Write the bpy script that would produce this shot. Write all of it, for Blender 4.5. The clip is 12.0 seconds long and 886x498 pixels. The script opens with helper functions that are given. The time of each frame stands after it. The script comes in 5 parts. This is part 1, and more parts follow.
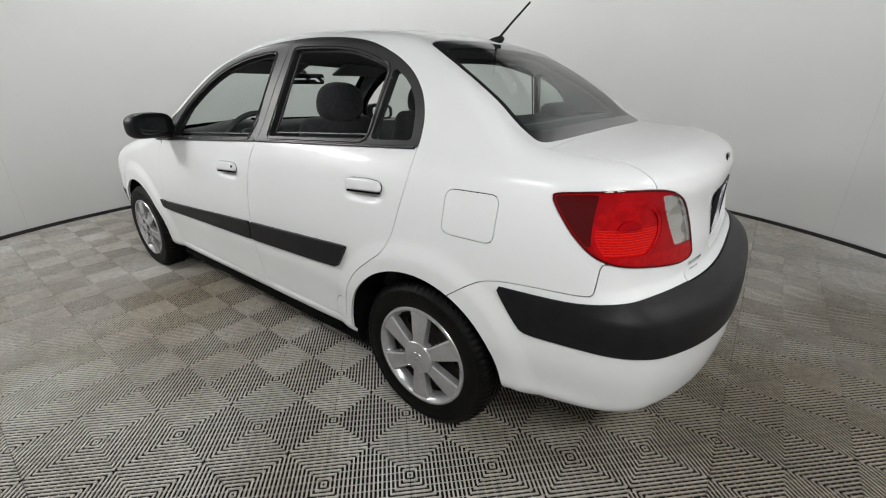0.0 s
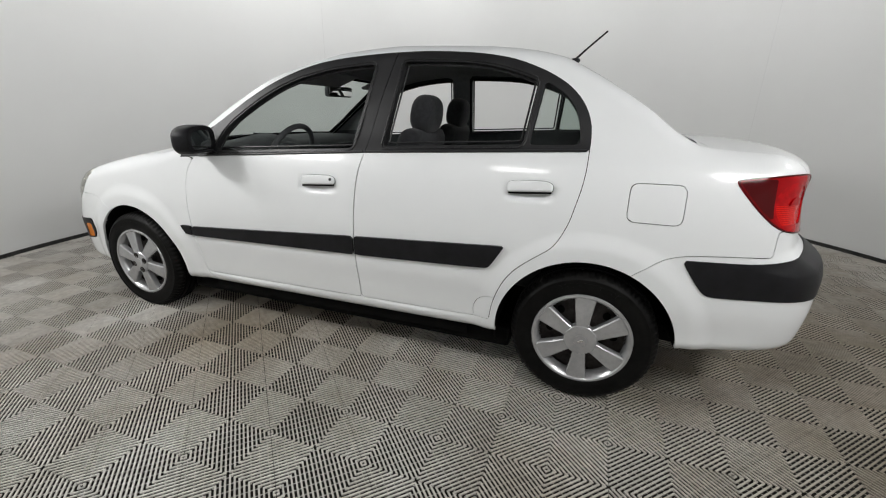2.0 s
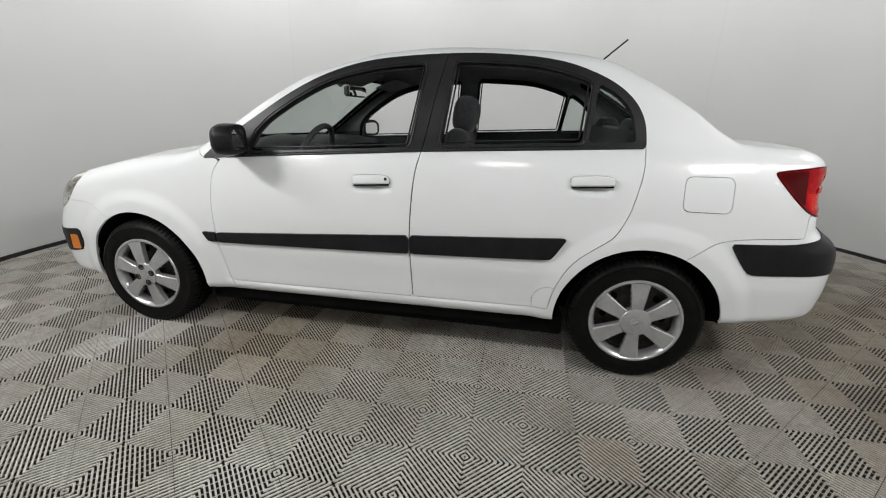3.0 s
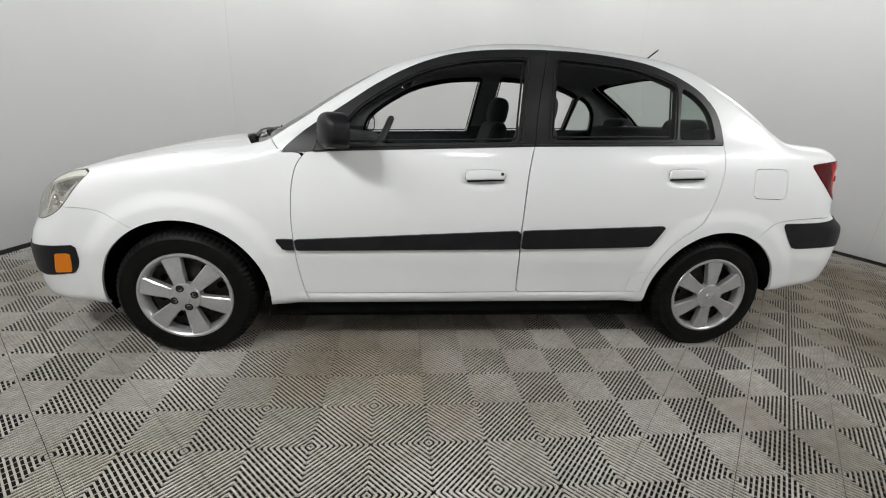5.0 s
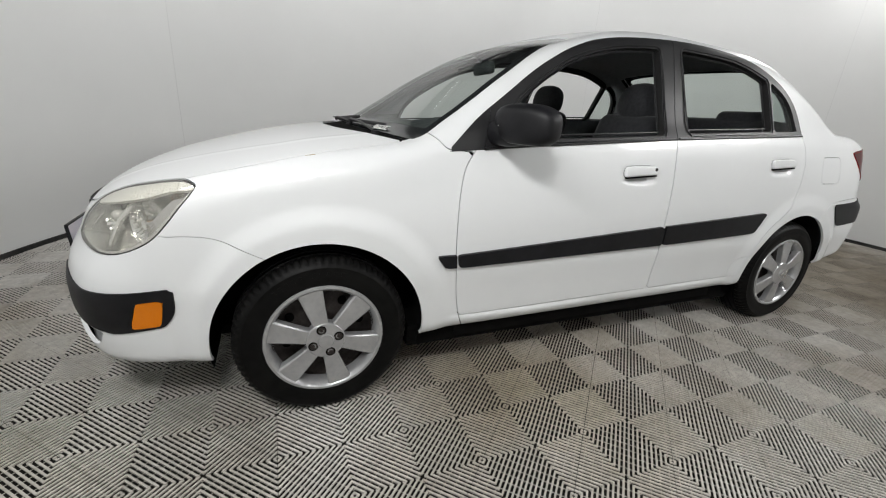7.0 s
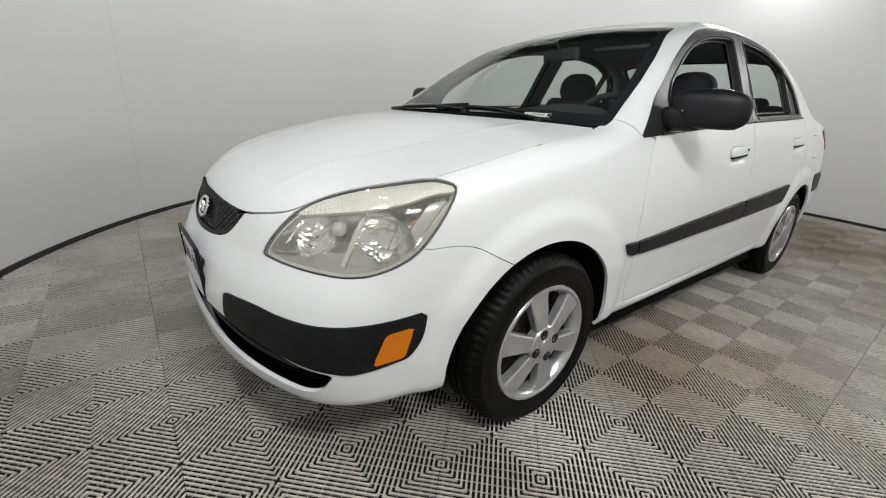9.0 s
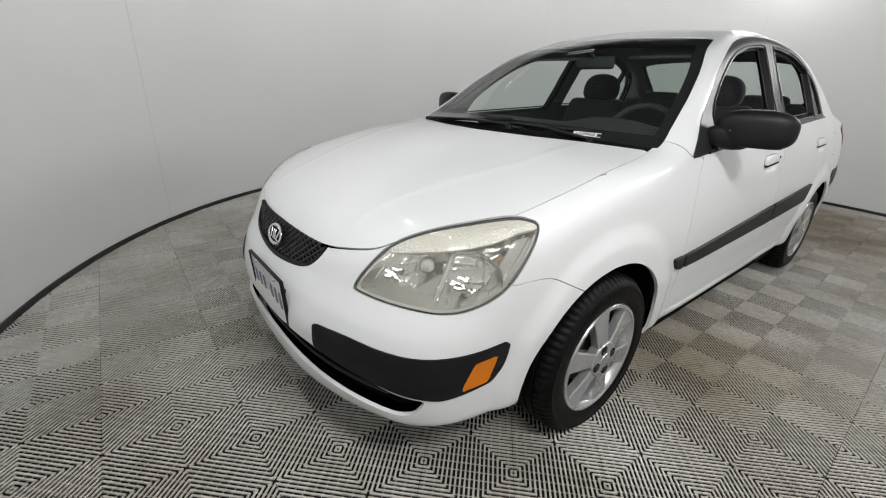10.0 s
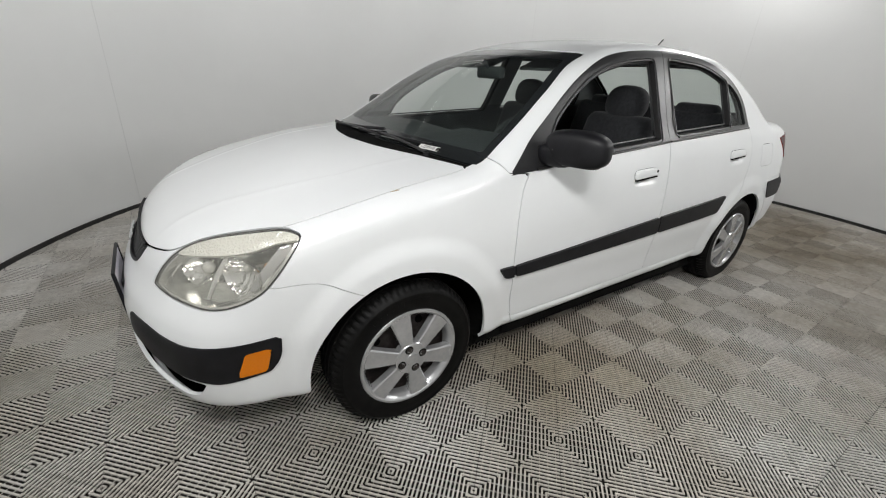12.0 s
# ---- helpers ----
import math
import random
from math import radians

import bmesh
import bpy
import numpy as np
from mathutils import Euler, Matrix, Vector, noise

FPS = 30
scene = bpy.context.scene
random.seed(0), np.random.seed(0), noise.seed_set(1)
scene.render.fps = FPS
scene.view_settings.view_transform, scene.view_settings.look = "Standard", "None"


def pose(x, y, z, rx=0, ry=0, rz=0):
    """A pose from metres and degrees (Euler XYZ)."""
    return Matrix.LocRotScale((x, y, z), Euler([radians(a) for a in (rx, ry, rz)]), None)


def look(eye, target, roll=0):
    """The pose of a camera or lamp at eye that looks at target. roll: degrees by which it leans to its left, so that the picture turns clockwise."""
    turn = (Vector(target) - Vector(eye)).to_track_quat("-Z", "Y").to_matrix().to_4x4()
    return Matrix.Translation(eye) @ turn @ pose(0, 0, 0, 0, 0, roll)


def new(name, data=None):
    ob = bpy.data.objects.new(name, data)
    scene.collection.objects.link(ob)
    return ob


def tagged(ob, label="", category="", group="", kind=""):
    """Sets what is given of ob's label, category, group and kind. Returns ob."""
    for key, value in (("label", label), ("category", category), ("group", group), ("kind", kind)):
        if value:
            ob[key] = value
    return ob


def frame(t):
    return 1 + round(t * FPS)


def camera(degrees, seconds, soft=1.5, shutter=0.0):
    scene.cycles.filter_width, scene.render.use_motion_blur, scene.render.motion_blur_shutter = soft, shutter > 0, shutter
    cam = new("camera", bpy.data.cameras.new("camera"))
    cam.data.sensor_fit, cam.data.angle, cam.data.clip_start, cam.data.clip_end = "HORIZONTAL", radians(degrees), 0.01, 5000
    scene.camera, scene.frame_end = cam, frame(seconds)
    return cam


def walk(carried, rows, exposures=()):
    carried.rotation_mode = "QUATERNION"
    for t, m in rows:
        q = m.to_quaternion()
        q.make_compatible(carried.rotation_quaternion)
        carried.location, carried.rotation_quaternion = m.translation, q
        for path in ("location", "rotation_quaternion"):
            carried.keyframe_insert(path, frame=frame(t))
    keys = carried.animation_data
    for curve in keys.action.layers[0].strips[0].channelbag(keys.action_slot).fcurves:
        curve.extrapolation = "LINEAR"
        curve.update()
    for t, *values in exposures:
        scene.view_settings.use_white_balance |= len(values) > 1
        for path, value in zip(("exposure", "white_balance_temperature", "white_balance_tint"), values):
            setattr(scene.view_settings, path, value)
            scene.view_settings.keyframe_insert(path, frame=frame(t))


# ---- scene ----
cam = camera(94.3, 12.0, 1.1)
PATH = [
    (0, (-2.087, 1.756, 1.224), (-0.964, 0.274, 0.487), 0.2),
    (0.5, (-1.908, 1.971, 1.21), (-0.877, 0.406, 0.512), 0.3),
    (1, (-1.614, 2.085, 1.194), (-0.707, 0.436, 0.518), 0.4),
    (1.5, (-1.41, 2.22, 1.181), (-0.638, 0.494, 0.528), 0.7),
    (2, (-1.201, 2.378, 1.179), (-0.574, 0.594, 0.53), 0.9),
    (2.5, (-0.901, 2.47, 1.178), (-0.42, 0.639, 0.535), 1.1),
    (3, (-0.69, 2.564, 1.153), (-0.353, 0.695, 0.524), 1.4),
    (3.2, (-0.586, 2.612, 1.142), (-0.32, 0.729, 0.522), 1.9),
    (4.8, (0.278, 2.618, 1.066), (0.072, 0.713, 0.495), 3.6),
    (5, (0.363, 2.571, 1.085), (0.124, 0.68, 0.48), 3.2),
    (5.5, (0.638, 2.463, 1.094), (0.269, 0.597, 0.475), 3.4),
    (6, (0.88, 2.414, 1.06), (0.389, 0.58, 0.432), 3.4),
    (6.5, (1.139, 2.289, 1.055), (0.527, 0.493, 0.424), 3.4),
    (6.7, (1.242, 2.198, 1.057), (0.58, 0.423, 0.417), 3.6),
    (8.3, (1.977, 1.745, 0.97), (0.915, 0.168, 0.35), 3.8),
    (8.5, (2.064, 1.66, 0.959), (0.96, 0.116, 0.331), 3.8),
    (9, (2.235, 1.504, 0.979), (1.064, 0.021, 0.324), 3.4),
    (9.5, (2.377, 1.416, 1.044), (1.188, -0.036, 0.351), 2.9),
    (10, (2.427, 1.373, 1.116), (1.256, -0.072, 0.382), 2.5),
    (10.5, (2.391, 1.396, 1.17), (1.257, -0.061, 0.403), 2.5),
    (11, (2.28, 1.499, 1.212), (1.18, 0.03, 0.417), 2.8),
    (11.5, (2.078, 1.681, 1.25), (1.006, 0.192, 0.454), 3.2),
    (12, (1.884, 1.883, 1.26), (0.843, 0.372, 0.464), 3.4),
]
walk(cam, [(t, look(eye, target, roll)) for t, eye, target, roll in PATH])

# ---- world, lights, exposure ----
world = bpy.data.worlds.new("room_world")
scene.world = world
world.use_nodes = True
world.node_tree.nodes["Background"].inputs[0].default_value = (0.9, 0.95, 1.0, 1)
world.node_tree.nodes["Background"].inputs[1].default_value = 0.02
CEILING_Z = 3.4
LAMP_POWER = 10.1
WASH_POWER = 5.8


# ---- materials ----
def material(name, colour=(0.5, 0.5, 0.5), rough=0.5, metal=0.0, **more):
    m = bpy.data.materials.new(name)
    m.use_nodes = True
    b = m.node_tree.nodes["Principled BSDF"]
    b.inputs["Base Color"].default_value = (*colour, 1)
    b.inputs["Roughness"].default_value = rough
    b.inputs["Metallic"].default_value = metal
    for key, value in more.items():
        b.inputs[key.replace("_", " ")].default_value = value
    return m


def node(m, kind, **values):
    n = m.node_tree.nodes.new(kind)
    for key, value in values.items():
        n.inputs[key.replace("_", " ")].default_value = value
    return n


def link(m, a, b):
    m.node_tree.links.new(a, b)


def textured(m, scale, low, high, detail=6.0, what="Base Color", spread=(0.35, 0.65)):
    """Noise between two colours, or two values, into one input of a material."""
    b = m.node_tree.nodes["Principled BSDF"]
    tc = node(m, "ShaderNodeTexCoord")
    no = node(m, "ShaderNodeTexNoise", Scale=scale, Detail=detail, Roughness=0.6)
    ra = node(m, "ShaderNodeValToRGB")
    e = ra.color_ramp.elements
    e[0].position, e[1].position = spread
    e[0].color, e[1].color = [(*c, 1) if isinstance(c, tuple) else (c, c, c, 1) for c in (low, high)]
    link(m, tc.outputs["Object"], no.inputs["Vector"])
    link(m, no.outputs["Fac"], ra.inputs["Fac"])
    link(m, ra.outputs["Color"], b.inputs[what])
    return ra


def bumpy(m, scale, strength, distance=0.001, kind="ShaderNodeTexNoise"):
    b = m.node_tree.nodes["Principled BSDF"]
    tc = node(m, "ShaderNodeTexCoord")
    no = node(m, kind, Scale=scale)
    bu = node(m, "ShaderNodeBump", Strength=strength, Distance=distance)
    link(m, tc.outputs["Object"], no.inputs["Vector"])
    link(m, no.outputs[0], bu.inputs["Height"])
    link(m, bu.outputs["Normal"], b.inputs["Normal"])
    return m


def glass_material(name, tint, gloss=1.0, haze=0.0, haze_colour=(0.8, 0.8, 0.8)):
    m = bpy.data.materials.new(name)
    m.use_nodes = True
    t = m.node_tree
    t.nodes.remove(t.nodes["Principled BSDF"])
    tr = node(m, "ShaderNodeBsdfTransparent", Color=(*tint, 1))
    gl = node(m, "ShaderNodeBsdfGlossy", Roughness=0.02)
    fr = node(m, "ShaderNodeLayerWeight", Blend=0.5)
    po = node(m, "ShaderNodeMath")
    po.operation = "POWER"
    po.inputs[1].default_value = 5.0
    mu = node(m, "ShaderNodeMath")
    mu.operation = "MULTIPLY_ADD"
    mu.inputs[1].default_value = 0.9 * gloss
    mu.inputs[2].default_value = 0.045 * gloss
    mix = node(m, "ShaderNodeMixShader")
    link(m, fr.outputs["Facing"], po.inputs[0])
    link(m, po.outputs[0], mu.inputs[0])
    link(m, mu.outputs[0], mix.inputs[0])
    clear = tr.outputs[0]
    if haze:
        df = node(m, "ShaderNodeBsdfDiffuse", Color=(*haze_colour, 1))
        hz = node(m, "ShaderNodeMixShader", Fac=haze)
        link(m, tr.outputs[0], hz.inputs[1])
        link(m, df.outputs[0], hz.inputs[2])
        clear = hz.outputs[0]
    link(m, clear, mix.inputs[1])
    link(m, gl.outputs[0], mix.inputs[2])
    link(m, mix.outputs[0], t.nodes["Material Output"].inputs["Surface"])
    return m


PAINT = material("white_paint", (0.79, 0.805, 0.81), 0.38, Coat_Weight=0.6, Coat_Roughness=0.09)
textured(PAINT, 2.2, (0.775, 0.79, 0.795), (0.80, 0.815, 0.82), 5.0)
bumpy(PAINT, 160.0, 0.012)
BLACK = material("black_grained_plastic", (0.007, 0.007, 0.008), 0.45, Specular_IOR_Level=0.22)
textured(BLACK, 14.0, (0.007, 0.007, 0.008), (0.012, 0.012, 0.014))
bumpy(BLACK, 900.0, 0.12, 0.0004)
SATIN = material("black_satin_frame", (0.015, 0.015, 0.016), 0.40, Specular_IOR_Level=0.35)
textured(SATIN, 9.0, (0.015, 0.015, 0.016), (0.022, 0.022, 0.023))
RUBBER = material("tyre_rubber", (0.005, 0.005, 0.005), 0.5, Specular_IOR_Level=0.13)
textured(RUBBER, 18.0, (0.0022, 0.0022, 0.0022), (0.006, 0.0058, 0.0055), 8.0)
bumpy(RUBBER, 260.0, 0.15, 0.0006)
SEAL = material("black_rubber_seal", (0.012, 0.012, 0.012), 0.6)
# near-black for dark parts, and for the shade in panel gaps and handles
GAP = material("dark_parts_and_shade", (0.008, 0.008, 0.008), 0.95, Specular_IOR_Level=0.1)
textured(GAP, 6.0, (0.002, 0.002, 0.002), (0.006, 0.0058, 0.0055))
SILVER = material("silver_hubcap_paint", (0.55, 0.555, 0.56), 0.26, 0.6, Coat_Weight=0.5, Coat_Roughness=0.06)
textured(SILVER, 25.0, (0.43, 0.435, 0.44), (0.52, 0.525, 0.53), 6.0)
STEEL = material("dull_steel", (0.05, 0.045, 0.043), 0.6, 0.4)
textured(STEEL, 40.0, (0.020, 0.015, 0.013), (0.045, 0.038, 0.036), 6.0)
CHROME = material("chrome", (0.75, 0.76, 0.77), 0.08, 1.0)
MIRROR = material("mirror_glass", (0.82, 0.84, 0.84), 0.01, 1.0)
REFLECTOR = material("lamp_reflector", (0.86, 0.86, 0.84), 0.14, 0.85)
bumpy(REFLECTOR, 22.0, 0.22, 0.006, "ShaderNodeTexVoronoi")
LAMP_GREY = material("grey_lamp_back", (0.66, 0.66, 0.64), 0.15, 0.9)
bumpy(LAMP_GREY, 14.0, 0.5, 0.012, "ShaderNodeTexVoronoi")
LENS = glass_material("clear_lens", (0.96, 0.955, 0.93), 0.9, 0.10, (0.80, 0.78, 0.70))
# faint pale haze stands in for reflections; the black border is lifted likewise
GLASS = glass_material("green_tinted_glass", (0.70, 0.76, 0.73), 0.78, 0.011, (0.75, 0.80, 0.80))
FRIT = material("black_glass_border", (0.018, 0.020, 0.021), 0.12, Specular_IOR_Level=0.4)
CLEAR = material("clear_ribbed_lens", (0.66, 0.67, 0.68), 0.10, 0.75)
bumpy(CLEAR, 22.0, 0.45, 0.012, "ShaderNodeTexVoronoi")
RED = material("red_lamp_lens", (0.40, 0.001, 0.004), 0.06, Specular_IOR_Level=0.16)
textured(RED, 16.0, (0.27, 0.001, 0.003), (0.37, 0.001, 0.004))
bumpy(RED, 60.0, 0.05, 0.002)
# brighter reds put the glow of bowl and flutes into the colour
BOWL_RED = material("red_bowl_lens", (0.45, 0.001, 0.004), 0.08, Specular_IOR_Level=0.16)
textured(BOWL_RED, 45.0, (0.32, 0.001, 0.003), (0.46, 0.002, 0.005), 2.0)
DEEP_RED = material("dark_red_lens", (0.07, 0.001, 0.002), 0.08, Specular_IOR_Level=0.2)
BRIGHT_RED = material("fluted_red_lens", (0.70, 0.012, 0.010), 0.12, Specular_IOR_Level=0.16)
_w = node(BRIGHT_RED, "ShaderNodeTexWave", Scale=46.0, Distortion=2.5, Detail=1.0, Detail_Scale=3.0)
_w.bands_direction = "Z"
_wt = node(BRIGHT_RED, "ShaderNodeTexCoord")
_wr = node(BRIGHT_RED, "ShaderNodeValToRGB")
_wr.color_ramp.elements[0].position, _wr.color_ramp.elements[1].position = 0.45, 0.95
_wr.color_ramp.elements[0].color, _wr.color_ramp.elements[1].color = (0.48, 0.001, 0.003, 1), (0.72, 0.016, 0.007, 1)
link(BRIGHT_RED, _wt.outputs["Object"], _w.inputs["Vector"])
link(BRIGHT_RED, _w.outputs["Fac"], _wr.inputs["Fac"])
link(BRIGHT_RED, _wr.outputs["Color"], BRIGHT_RED.node_tree.nodes["Principled BSDF"].inputs["Base Color"])
bumpy(BRIGHT_RED, 130.0, 0.5, 0.002, "ShaderNodeTexVoronoi")
AMBER = material("amber_lens", (0.72, 0.20, 0.004), 0.2, Specular_IOR_Level=0.3, Coat_Weight=0.3, Coat_Roughness=0.06)
bumpy(AMBER, 120.0, 0.25, 0.002, "ShaderNodeTexVoronoi")
CLOTH = material("dark_seat_cloth", (0.024, 0.025, 0.028), 0.9, Sheen_Weight=0.15)
textured(CLOTH, 60.0, (0.016, 0.017, 0.020), (0.030, 0.031, 0.035))
bumpy(CLOTH, 700.0, 0.3, 0.001)
TRIM = material("dark_cabin_trim", (0.030, 0.032, 0.034), 0.65)
textured(TRIM, 30.0, (0.046, 0.049, 0.052), (0.066, 0.070, 0.074))
PILLAR = material("grey_cabin_lining", (0.07, 0.073, 0.074), 0.85)
textured(PILLAR, 50.0, (0.16, 0.165, 0.168), (0.20, 0.205, 0.21))
PAPER = material("white_paper_label", (0.72, 0.72, 0.70), 0.6)
INK = material("dark_ink", (0.02, 0.02, 0.022), 0.5)
PLATE = material("pale_plate", (0.62, 0.60, 0.66), 0.4)
textured(PLATE, 12.0, (0.55, 0.54, 0.62), (0.70, 0.66, 0.70))
PLATE_INK = material("faded_plate_ink", (0.18, 0.17, 0.22), 0.5)
RUST = material("bare_filler", (0.40, 0.34, 0.24), 0.7)

WALL = material("white_wall_sheet", (0.78, 0.785, 0.775), 0.5)
textured(WALL, 0.7, (0.76, 0.766, 0.758), (0.79, 0.796, 0.788), 4.0)
bumpy(WALL, 3.0, 0.05, 0.01)
JOINT = material("grey_joint", (0.64, 0.64, 0.635), 0.6)
CEIL = material("grey_ceiling", (0.45, 0.45, 0.45), 0.9)
textured(CEIL, 1.5, (0.43, 0.43, 0.43), (0.47, 0.47, 0.47))
BASE = material("black_base_trim", (0.014, 0.014, 0.014), 0.5)
textured(BASE, 8.0, (0.010, 0.010, 0.010), (0.03, 0.029, 0.028))
UNDER = material("dark_subfloor", (0.03, 0.029, 0.026), 0.95, Specular_IOR_Level=0.1)
textured(UNDER, 5.0, (0.008, 0.008, 0.007), (0.018, 0.016, 0.014))
LAMP = material("lamp_diffuser", (0.9, 0.9, 0.9), 0.5, Emission_Color=(1.0, 1.0, 1.0, 1), Emission_Strength=6.0)
HOUSING = material("white_lamp_housing", (0.75, 0.75, 0.74), 0.4)

# ribbed floor tiles: warm grey plastic, a little different from tile to tile, with tyre dirt and damp stains
TILE = material("grey_ribbed_plastic", (0.3, 0.29, 0.27), 0.68, Specular_IOR_Level=0.15)
_b = TILE.node_tree.nodes["Principled BSDF"]
_geo = node(TILE, "ShaderNodeNewGeometry")
_info = node(TILE, "ShaderNodeObjectInfo")
_n1 = node(TILE, "ShaderNodeTexNoise", Scale=0.9, Detail=5.0, Roughness=0.65)
_n2 = node(TILE, "ShaderNodeTexNoise", Scale=30.0, Detail=6.0, Roughness=0.7)
link(TILE, _geo.outputs["Position"], _n1.inputs["Vector"])
link(TILE, _geo.outputs["Position"], _n2.inputs["Vector"])
_r1 = node(TILE, "ShaderNodeValToRGB")
_r1.color_ramp.elements[0].position, _r1.color_ramp.elements[1].position = 0.36, 0.60
_r1.color_ramp.elements[0].color = (0.42, 0.39, 0.34, 1)
_r1.color_ramp.elements[1].color = (0.63, 0.615, 0.58, 1)
link(TILE, _n1.outputs["Fac"], _r1.inputs["Fac"])
_r2 = node(TILE, "ShaderNodeMapRange", From_Min=0.25, From_Max=0.75, To_Min=0.72, To_Max=1.22)
link(TILE, _n2.outputs["Fac"], _r2.inputs["Value"])
_r3 = node(TILE, "ShaderNodeMapRange", To_Min=0.90, To_Max=1.08)
link(TILE, _info.outputs["Random"], _r3.inputs["Value"])
_mu = node(TILE, "ShaderNodeMath")
_mu.operation = "MULTIPLY"
link(TILE, _r2.outputs[0], _mu.inputs[0])
link(TILE, _r3.outputs[0], _mu.inputs[1])
_mx = TILE.node_tree.nodes.new("ShaderNodeMix")
_mx.data_type, _mx.blend_type = "RGBA", "MULTIPLY"
_mx.inputs["Factor"].default_value = 1.0
link(TILE, _r1.outputs["Color"], _mx.inputs["A"])
link(TILE, _mu.outputs[0], _mx.inputs["B"])
# brown tyre dirt, thickest behind the car and beside its far side
_vm = node(TILE, "ShaderNodeVectorMath")
_vm.operation = "DISTANCE"
_vm.inputs[1].default_value = (-2.7, 0.2, 0)
_n3 = node(TILE, "ShaderNodeTexNoise", Scale=1.6, Detail=5.0, Roughness=0.6)
link(TILE, _geo.outputs["Position"], _vm.inputs[0])
link(TILE, _geo.outputs["Position"], _n3.inputs["Vector"])
_ad = node(TILE, "ShaderNodeMath")
_ad.operation = "MULTIPLY_ADD"
_ad.inputs[1].default_value = 2.6
link(TILE, _n3.outputs["Fac"], _ad.inputs[0])
link(TILE, _vm.outputs["Value"], _ad.inputs[2])
_fa = node(TILE, "ShaderNodeMapRange", From_Min=1.9, From_Max=3.6, To_Min=0.75, To_Max=0.0)
link(TILE, _ad.outputs[0], _fa.inputs["Value"])
_dm = TILE.node_tree.nodes.new("ShaderNodeMix")
_dm.data_type, _dm.blend_type = "RGBA", "MULTIPLY"
_dm.inputs["B"].default_value = (0.40, 0.34, 0.26, 1)
link(TILE, _fa.outputs[0], _dm.inputs["Factor"])
link(TILE, _mx.outputs["Result"], _dm.inputs["A"])
# a fainter drip stain beside the front wheel
_vm2 = node(TILE, "ShaderNodeVectorMath")
_vm2.operation = "DISTANCE"
_vm2.inputs[1].default_value = (0.45, 0.85, 0)
link(TILE, _geo.outputs["Position"], _vm2.inputs[0])
_ad2 = node(TILE, "ShaderNodeMath")
_ad2.operation = "MULTIPLY_ADD"
_ad2.inputs[1].default_value = 1.2
link(TILE, _n3.outputs["Fac"], _ad2.inputs[0])
link(TILE, _vm2.outputs["Value"], _ad2.inputs[2])
_fa2 = node(TILE, "ShaderNodeMapRange", From_Min=0.65, From_Max=1.5, To_Min=0.8, To_Max=0.0)
link(TILE, _ad2.outputs[0], _fa2.inputs["Value"])
_dm2 = TILE.node_tree.nodes.new("ShaderNodeMix")
_dm2.data_type, _dm2.blend_type = "RGBA", "MULTIPLY"
_dm2.inputs["B"].default_value = (0.62, 0.54, 0.43, 1)
link(TILE, _fa2.outputs[0], _dm2.inputs["Factor"])
link(TILE, _dm.outputs["Result"], _dm2.inputs["A"])
link(TILE, _dm2.outputs["Result"], _b.inputs["Base Color"])


# ---- mesh helpers ----
def mesh_from(name, verts, faces, mat, normals=None, smooth=True):
    me = bpy.data.meshes.new(name)
    me.from_pydata([tuple(map(float, v)) for v in verts], [], [tuple(map(int, f)) for f in faces])
    me.materials.append(mat)
    if smooth:
        me.shade_smooth()
    if normals is not None:
        me.normals_split_custom_set_from_vertices([tuple(map(float, n)) for n in normals])
    me.update()
    return me


def put(name, me, parent=None, label="", m=None):
    ob = new(name, me)
    if parent is not None:
        ob.parent = parent
    if m is not None:
        ob.matrix_basis = m
    if label:
        tagged(ob, label)
    return ob


def part(name, bm, mat, parent, label="", m=None, smooth=True, sharp=40):
    me = bpy.data.meshes.new(name)
    bm.normal_update()
    bm.to_mesh(me)
    bm.free()
    me.materials.append(mat)
    if smooth:
        me.shade_smooth()
        me.set_sharp_from_angle(angle=radians(sharp))
    return put(name, me, parent, label, m)


def box(sx, sy, sz, bevel=0.0, segments=2, m=None):
    bm = bmesh.new()
    bmesh.ops.create_cube(bm, size=1)
    bmesh.ops.scale(bm, vec=(sx, sy, sz), verts=bm.verts)
    if bevel:
        bmesh.ops.bevel(bm, geom=list(bm.edges), offset=bevel, segments=segments, affect="EDGES", profile=0.5)
    if m is not None:
        bmesh.ops.transform(bm, matrix=m, verts=bm.verts)
    return bm


def tube(path, radius, sides=10, flat=1.0):
    """A tube of circular or flattened section along a list of points; radius may be a list."""
    bm = bmesh.new()
    pts = [Vector(p) for p in path]
    rings = []
    for i, p in enumerate(pts):
        d = (pts[min(i + 1, len(pts) - 1)] - pts[max(i - 1, 0)]).normalized()
        a = d.cross(Vector((0, 0, 1)))
        a = a.normalized() if a.length > 1e-4 else Vector((1, 0, 0))
        b = d.cross(a)
        r = radius[i] if isinstance(radius, (list, tuple)) else radius
        rings.append([bm.verts.new(p + a * math.cos(2 * math.pi * k / sides) * r + b * math.sin(2 * math.pi * k / sides) * r * flat) for k in range(sides)])
    for r0, r1 in zip(rings, rings[1:]):
        for k in range(sides):
            bm.faces.new((r0[k], r0[(k + 1) % sides], r1[(k + 1) % sides], r1[k]))
    bm.faces.new(rings[0][::-1])
    bm.faces.new(rings[-1])
    bmesh.ops.recalc_face_normals(bm, faces=bm.faces)
    return bm


